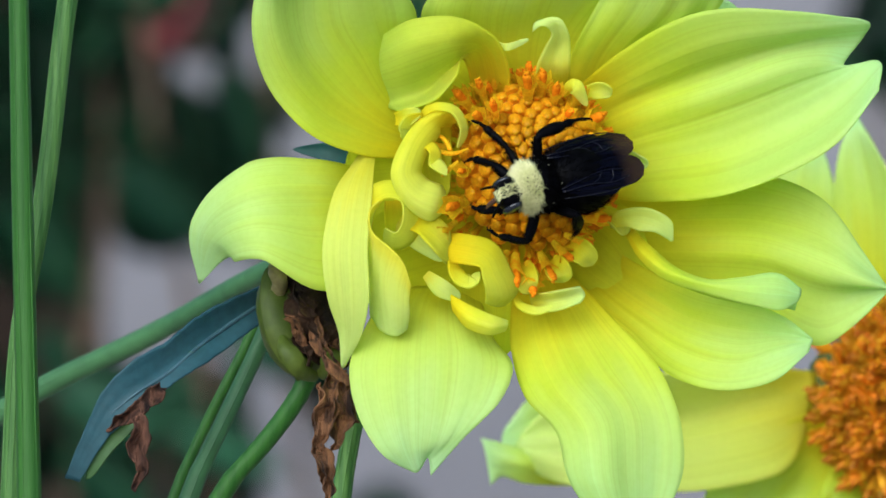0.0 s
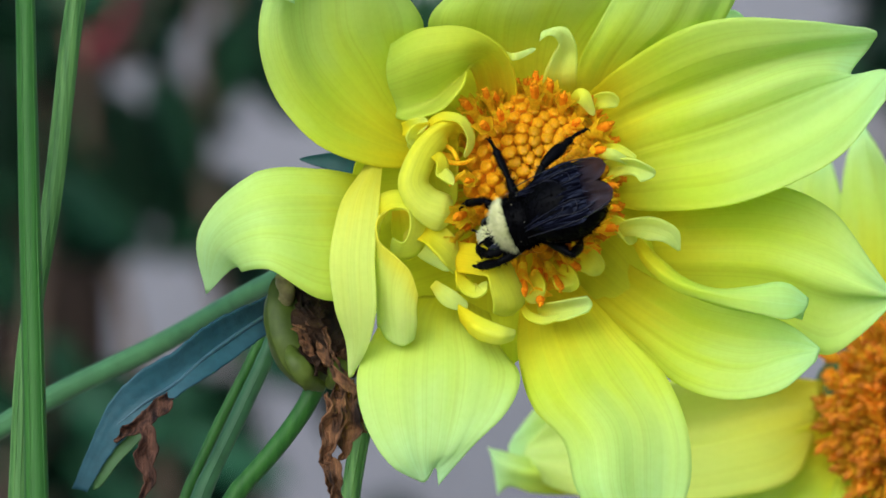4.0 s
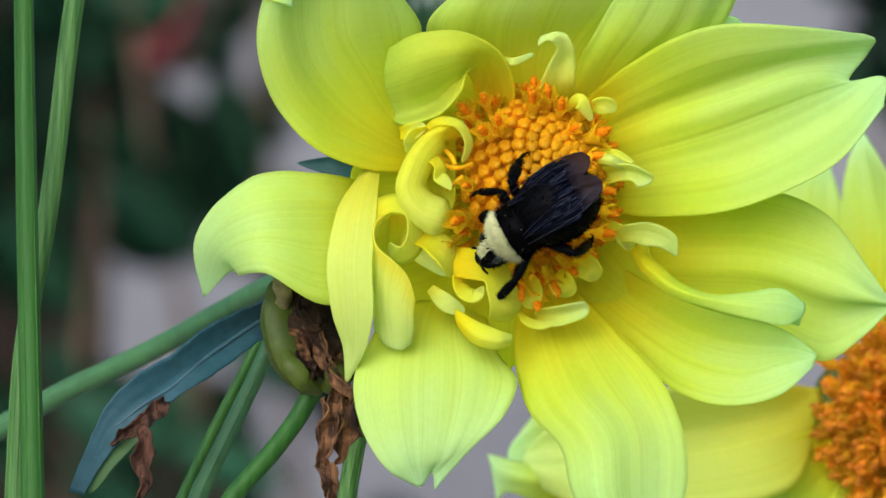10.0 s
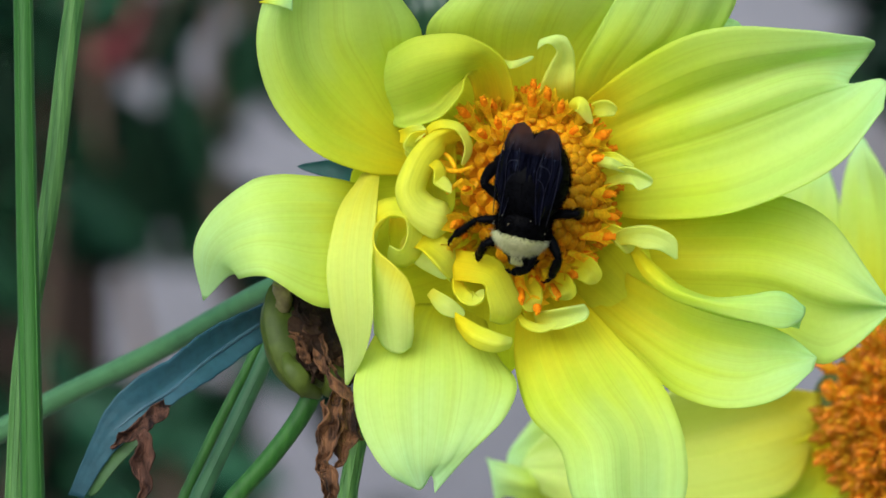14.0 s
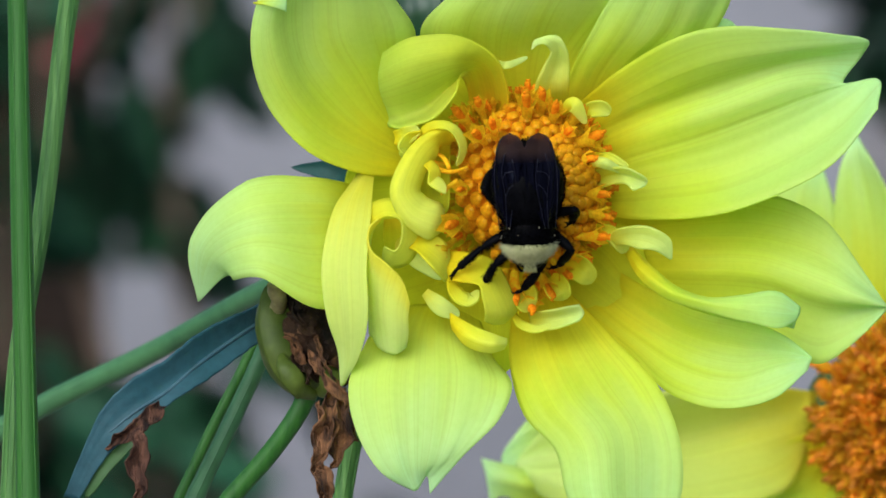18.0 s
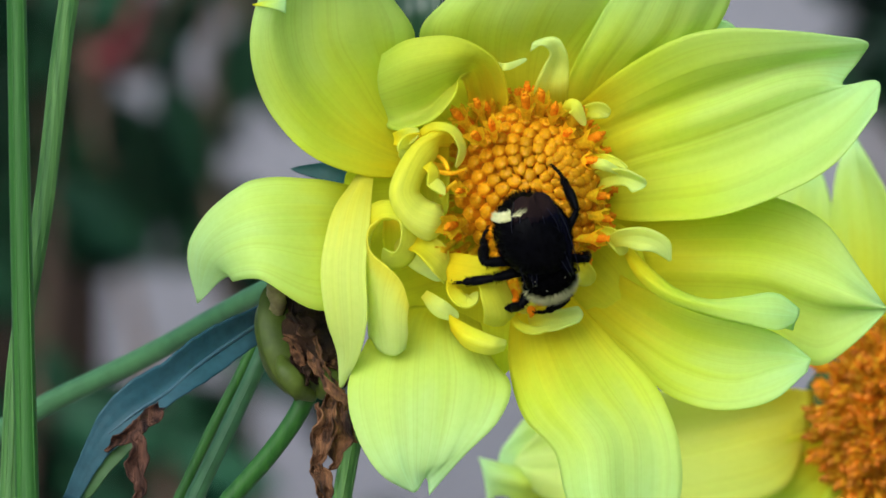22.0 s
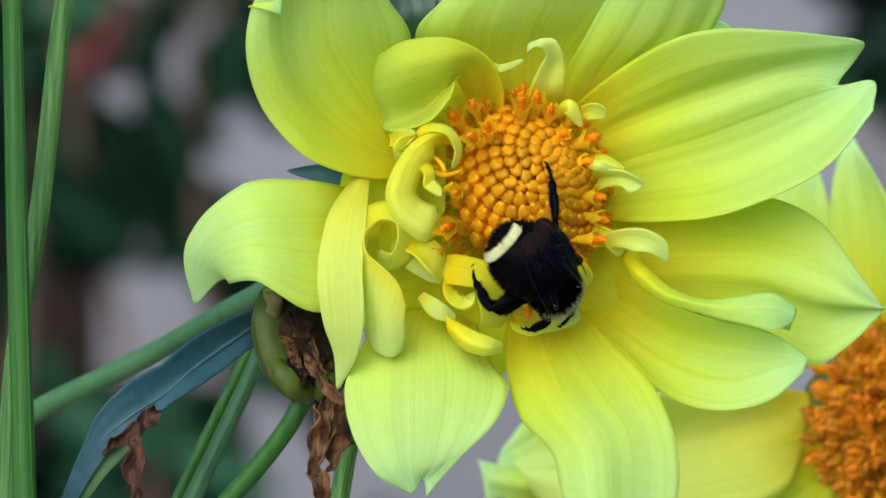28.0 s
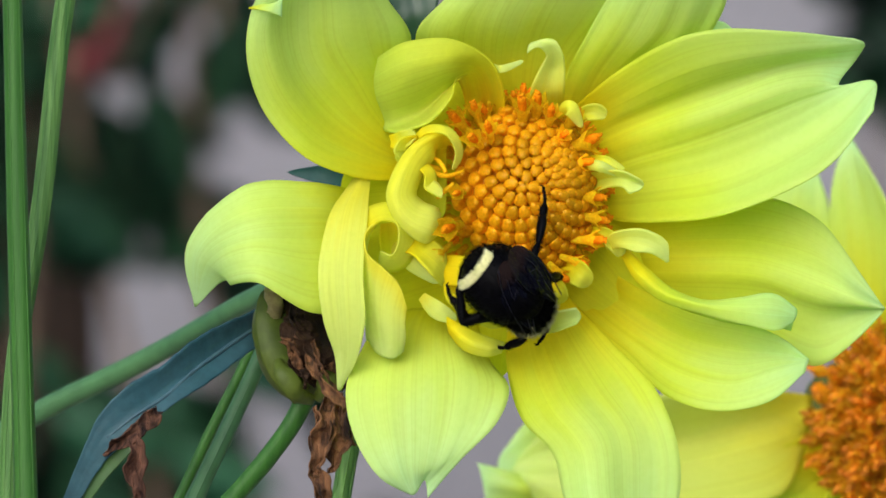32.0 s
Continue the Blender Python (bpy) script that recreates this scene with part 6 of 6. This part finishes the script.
FEET_ROWS = {
    "rf": [(0, 2.0, -8.5, 7.7), (1.5, 1.1, -8.5, 2.6), (3.5, 0.3, -8.5, 4.2), (6, 1.2, -8.5, 0.9), (9, 4.0, -8.5, 2.2), (11, 2.5, -8.5, 2.3), (13, 1.9, -8.5, 0.4), (15, 3.2, -8.5, -4.2), (17, 3.8, -8.5, -4.8), (19, 3.8, -8.5, -4.8), (21, 5.1, -8.5, -6.4), (23, 7.6, -8.5, -7.5), (25, 9.6, -8.5, -9.3), (28, 9.2, -8.5, -9.3), (29.5, 7.4, -8.5, -9.3), (32, 6.0, -8.5, -11.2)],
    "rm": [(0, 2.8, -8.5, 12.2), (1.5, 2.3, -8.5, 12.5), (3, 3.2, -8.5, 11.9), (6, 3.0, -8.5, 12.1), (7.5, 1.8, -8.5, 8.6), (9, 2.1, -8.5, 6.6), (11, 1.8, -8.5, 4.2), (12, 0.9, -8.5, 3.6), (13, -0.3, -8.5, 2.9), (13.5, -1.6, -8.5, 1.9), (14, -0.7, -8.5, 0.3), (14.5, -1.9, -8.5, -2.4), (16.5, -0.7, -8.5, -3.8), (17, -0.8, -8.5, -4.2), (19, -0.4, -8.5, -3.9), (22, 0.1, -8.5, -4.2), (23, 2.2, -8.5, -4.6), (25, 3.3, -8.5, -4.7), (28, 3.5, -8.5, -4.7), (29, 3.0, -8.5, -4.3), (30, 1.2, -8.5, -4.0), (32, 0.1, -8.5, -4.4)],
    "rh": [(0, 15.4, -9.0, 12.4), (1.5, 15.2, -9.0, 12.2), (3.5, 14.8, -9.0, 12.0), (5.5, 12.8, -8.5, 11.7), (6, 8.6, -8.5, 11.4), (9, 8.1, -8.5, 10.3), (11.5, 7.4, -8.5, 9.8), (12.5, 7.6, -8.5, 10.3), (13, 6.4, -8.5, 11.2), (14, 6.2, -8.5, 11.0), (17, 6.6, -8.5, 9.8), (18.5, 7.0, -8.5, 10.6), (19, 7.4, -8.5, 10.4), (20, 3.6, -8.5, 8.6), (21, 3.1, -8.5, 6.6), (23, 5.1, -8.5, -2.6), (25, 4.0, -8.5, -2.5), (32, 1.6, -8.5, -2.4)],
    "lf": [(0, 1.7, -8.5, 2.0), (1, 1.5, -8.5, -0.8), (3.5, 1.5, -8.5, -0.8), (6, 4.8, -8.5, -3.6), (9, 1.8, -8.5, -2.2), (12, 3.4, -8.5, -0.8), (13, 4.4, -8.5, -2.9), (15, 7.6, -8.5, -3.5), (17, 6.7, -8.5, -4.6), (19, 8.8, -8.5, -6.6), (23, 10.7, -8.5, -7.9), (28, 13.5, -8.5, -8.7), (32, 10.9, -8.5, -10.5)],
    "lm": [(0, 4.6, -8.5, -0.8), (1, 4.6, -8.5, -3.9), (2, 0.9, -8.5, -3.3), (3.5, 0.9, -8.5, -2.6), (5.5, 4.2, -8.5, -6.2), (6, 4.2, -8.5, -6.2), (9, 4.4, -8.5, -7.0), (11, 4.5, -8.5, -7.0), (12, 4.7, -8.5, -5.7), (12.5, 5.9, -8.5, -4.9), (13, 10.5, -8.5, -4.6), (14, 10.6, -8.5, -4.4), (16.5, 11.1, -8.5, -3.7), (17, 10.3, -8.5, -4.4), (18, 11.8, -8.5, -2.8), (19, 15.6, -8.5, -0.7), (23, 15.7, -8.5, -0.7), (28, 15.5, -8.5, -1.4), (30, 13.7, -8.5, -3.1), (32, 13.4, -8.5, -3.0)],
    "lh": [(0, 14.2, -8.5, -1.2), (2, 14.0, -8.5, -0.9), (3.5, 14.0, -8.5, -0.4), (6, 15.4, -8.5, 0.2), (9, 15.9, -8.5, -0.7), (12, 15.8, -8.5, 2.5), (13, 14.3, -8.5, 3.8), (15, 14.3, -8.5, 3.4), (17, 13.2, -8.5, 2.2), (19, 14.3, -8.5, 2.4), (20, 11.6, -8.5, 6.8), (22, 12.1, -8.5, 9.2), (23, 11.8, -8.5, 10.5), (28, 11.9, -8.5, 9.9), (30, 11.8, -8.5, 9.4), (32, 11.6, -8.5, 7.2)],
}
SWAY_ROWS = [
    (0, -0.21, 0.43),
    (0.5, -0.77, 1.09),
    (1, -0.19, 0.51),
    (1.5, -0.13, 0.33),
    (2, -0.81, 0.97),
    (2.5, -0.48, 0.60),
    (3, -0.32, 0.44),
    (3.5, -0.35, 0.44),
    (5.5, 0.26, 0.18),
    (6, 0.22, 0.04),
    (6.5, 0.52, -0.04),
    (7, 0.53, -0.13),
    (7.5, 0.32, 0.04),
    (8, 0.48, -0.17),
    (8.5, 0.28, 0.38),
    (9, 0.55, -0.50),
    (9.5, 0.03, 0.11),
    (10, 0.05, 0.29),
    (10.5, 0.78, -0.46),
    (11, 0.46, 0.10),
    (11.5, 0.73, 0.26),
    (12, 0.25, 0.41),
    (12.5, 1.19, -0.24),
    (13, -0.57, 0.67),
    (13.5, 0.69, -0.34),
    (14, -0.06, 0.14),
    (14.5, 0.47, -0.13),
    (16.5, 0.72, -0.48),
    (17, -0.19, 0.32),
    (17.5, 0.28, -0.21),
    (18, -0.10, 0.21),
    (18.5, 0.71, -0.19),
    (19, -0.18, 0.24),
    (19.5, 0.33, 0.16),
    (20, 0.12, 0.14),
    (20.5, 0.13, 0.26),
    (21, -0.11, 0.37),
    (21.5, 0.63, -0.36),
    (22, -0.32, 0.52),
    (22.5, -0.10, 0.35),
    (23, 0.14, -0.08),
    (23.5, 0.03, 0.25),
    (24, -0.02, 0.31),
    (24.5, 0.42, -0.06),
    (25, -0.00, 0.38),
    (25.5, 0.30, 0.09),
    (27.5, -0.08, 0.28),
    (28, -0.08, 0.35),
    (28.5, -0.23, 0.30),
    (29, -0.15, 0.26),
    (29.5, 0.11, 0.10),
    (30, -0.28, 0.22),
    (30.5, -0.36, 0.24),
    (31, -0.10, -0.09),
    (31.5, 0.20, -0.09),
    (32, -0.24, 0.05),
]
BUSH_ROWS = [(0, 1.443), (0.5, 2.036), (1, 2.513), (1.5, 2.748), (2, 2.409), (2.5, 1.294), (3, 0.179), (3.5, -0.194), (4.4, 0.198), (5.5, 1.155), (6, 1.456), (6.5, 1.169), (7, 0.741), (7.5, 0.423), (8, 0.169), (8.5, 0.059), (9, 0.230), (9.5, 0.805), (10, 1.196), (10.5, 1.353), (11, 1.354), (11.5, 1.108), (12, 0.532), (12.5, -0.038), (13, -0.139), (13.5, -0.092), (14, 0.230), (14.5, 0.809), (15.4, 1.338), (16, 1.064), (16.5, 0.518), (17, -0.045), (17.5, -0.499), (18, -0.598), (18.5, -0.349), (19, 0.183), (19.5, 1.006), (20, 1.583), (20.5, 1.948), (21, 1.969), (21.5, 1.310), (22, 0.318), (22.5, -0.655), (23, -0.999), (23.5, -0.720), (24, -0.231), (24.5, 0.556), (25, 1.351), (25.5, 1.824), (26.4, 1.657), (27, 0.766), (27.5, 0.176), (28, -0.006), (28.5, 0.058), (29, 0.381), (29.5, 0.978), (30, 1.348), (30.5, 1.409), (31, 1.276), (31.5, 0.635), (32, 0.000)]


BEE_SIZE = 0.96


def bee_pose(x, y, z, heading, pitch, roll):
    c, s = math.cos(radians(heading)), math.sin(radians(heading))
    forward, up = Vector((c, 0, s)), Vector((0, -1, 0))
    left = up.cross(forward)
    m = Matrix((forward, left, up)).transposed().to_4x4()
    m = m @ Matrix.Rotation(radians(pitch), 4, "Y") @ Matrix.Rotation(radians(roll), 4, "X")
    return Matrix.Translation(Vector((x, y, z)) * MM + LIFT) @ m


def at_time(rows, t):
    for r0, r1 in zip(rows, rows[1:]):
        if t <= r1[0]:
            f = max(0.0, (t - r0[0]) / (r1[0] - r0[0]))
            return Vector(r0[1:]).lerp(Vector(r1[1:]), f)
    return Vector(rows[-1][1:])


def aim(way, pole):
    x = way.normalized()
    y = pole.cross(x)
    y = y.normalized() if y.length > 1e-6 else x.orthogonal().normalized()
    return Matrix((x, y, x.cross(y))).transposed()


def leg_poses(key, body, foot):
    """The two hinges of a leg, so that its claw meets the foot."""
    hip = Vector(HIPS[key])
    goal = (body.inverted() @ (foot * MM + LIFT)) / MM - hip
    up, low = UPPER[key[1]], LOWER[key[1]]
    d = min(max(goal.length, abs(up - low) + 0.6), (up + low) * 0.985)
    goal = goal.normalized() * d
    side = 1 if key[0] == "l" else -1
    pole = Vector((0.4 if key[1] == "f" else -0.3, (1.1 if key[1] == "h" else 0.8) * side, 1.0))
    x = goal.normalized()
    bend = (pole - x * pole.dot(x)).normalized()
    a = (up * up - low * low + d * d) / (2 * d)
    h = math.sqrt(max(0.0, up * up - a * a))
    knee = x * a + bend * h
    first = Matrix.Translation(hip * MM) @ aim(knee, pole).to_4x4()
    second_ = Matrix.Translation((hip + knee) * MM) @ aim(goal - knee, pole).to_4x4()
    return first, first.inverted() @ second_


def motions():
    poses = [(r[0], bee_pose(*r[1:])) for r in BEE_ROWS]
    walk(bee, poses)
    bee.scale = (BEE_SIZE,) * 3
    for key, (leg, shin) in LEGS.items():
        upper, lower = [], []
        for t, body in poses:
            first, below = leg_poses(key, body @ Matrix.Scale(BEE_SIZE, 4), at_time(FEET_ROWS[key], t))
            upper.append((t, first))
            lower.append((t, below))
        walk(leg, upper)
        walk(shin, lower)
    # the head bows once the bee has turned downwards
    neck = Matrix.Translation(Vector((2.4, 0, -0.4)) * MM)
    bow = lambda a: neck @ Matrix.Rotation(radians(a), 4, "Y") @ neck.inverted()
    walk(head, [(0.0, bow(0)), (11.5, bow(0)), (12.5, bow(12)), (13.0, bow(32)), (32.0, bow(36))])
    # the abdomen and the folded wings hinge at the waist
    tail, folds = [], [[] for _ in WINGS]
    for r in BEE_ROWS:
        late = min(max((r[0] - 22.0) / 3.0, 0.0), 1.0)
        swing = 9 * min(max((r[0] - 18.6) / 1.2, 0.0), 1.0) * (1 - late)
        drop = Matrix.Translation(WAIST * MM) @ Matrix.Rotation(radians(swing), 4, "Z") @ Matrix.Rotation(radians((-0.72 - 0.2 * late) * max(0.0, r[5] - 8)), 4, "Y")
        fold = min(max((r[0] - 18.0) / 1.5, 0.0), 1.0)
        close = max(0.0, 1 - abs(r[0] - 28.7) / 0.6)
        tail.append((r[0], drop))
        for rows, (w, root, turn) in zip(folds, WINGS):
            hinge = Matrix.Translation(root * MM) @ Matrix.Rotation(radians((-0.72 + 0.23 * late) * max(0.0, r[5] - 8)), 4, "Y") @ Matrix.Rotation(radians(-10 * late + 16 * close + math.copysign(4.5, root.y) * fold), 4, "Z")
            rows.append((r[0], hinge @ turn.to_matrix().to_4x4()))
    walk(abdomen, tail)
    for rows, (w, root, turn) in zip(folds, WINGS):
        walk(w, rows)
    # the shrub rocks on its foot in the wind
    foot = Matrix.Translation(BUSH.location)
    walk(BUSH, [(t, foot @ Matrix.Rotation(radians(a), 4, "Y")) for t, a in BUSH_ROWS])
    rest = second.location.copy()
    walk(second, [(t, Matrix.Translation(rest + Vector((dx, 0, dz)) * MM)) for t, dx, dz in SWAY_ROWS])
    # the passing insect waits far to the right, crosses in front, and leaves to the left
    fly = lambda x, z, turn: pose(x * MM, -0.03, 0.9 + z * MM, 0, 0, turn)
    walk(passer, [(0.0, fly(700, 60, 180)), (9.0, fly(420, 40, 180)), (9.4, fly(142, 9, 180)), (9.5, fly(85, 0.9, 180)), (9.6, fly(29, -5.4, 180)), (9.7, fly(-27, -11.7, 180)), (9.8, fly(-83, -16.2, 180)), (10.4, fly(-420, 10, 180)), (32.0, fly(-900, 100, 180))])


motions()
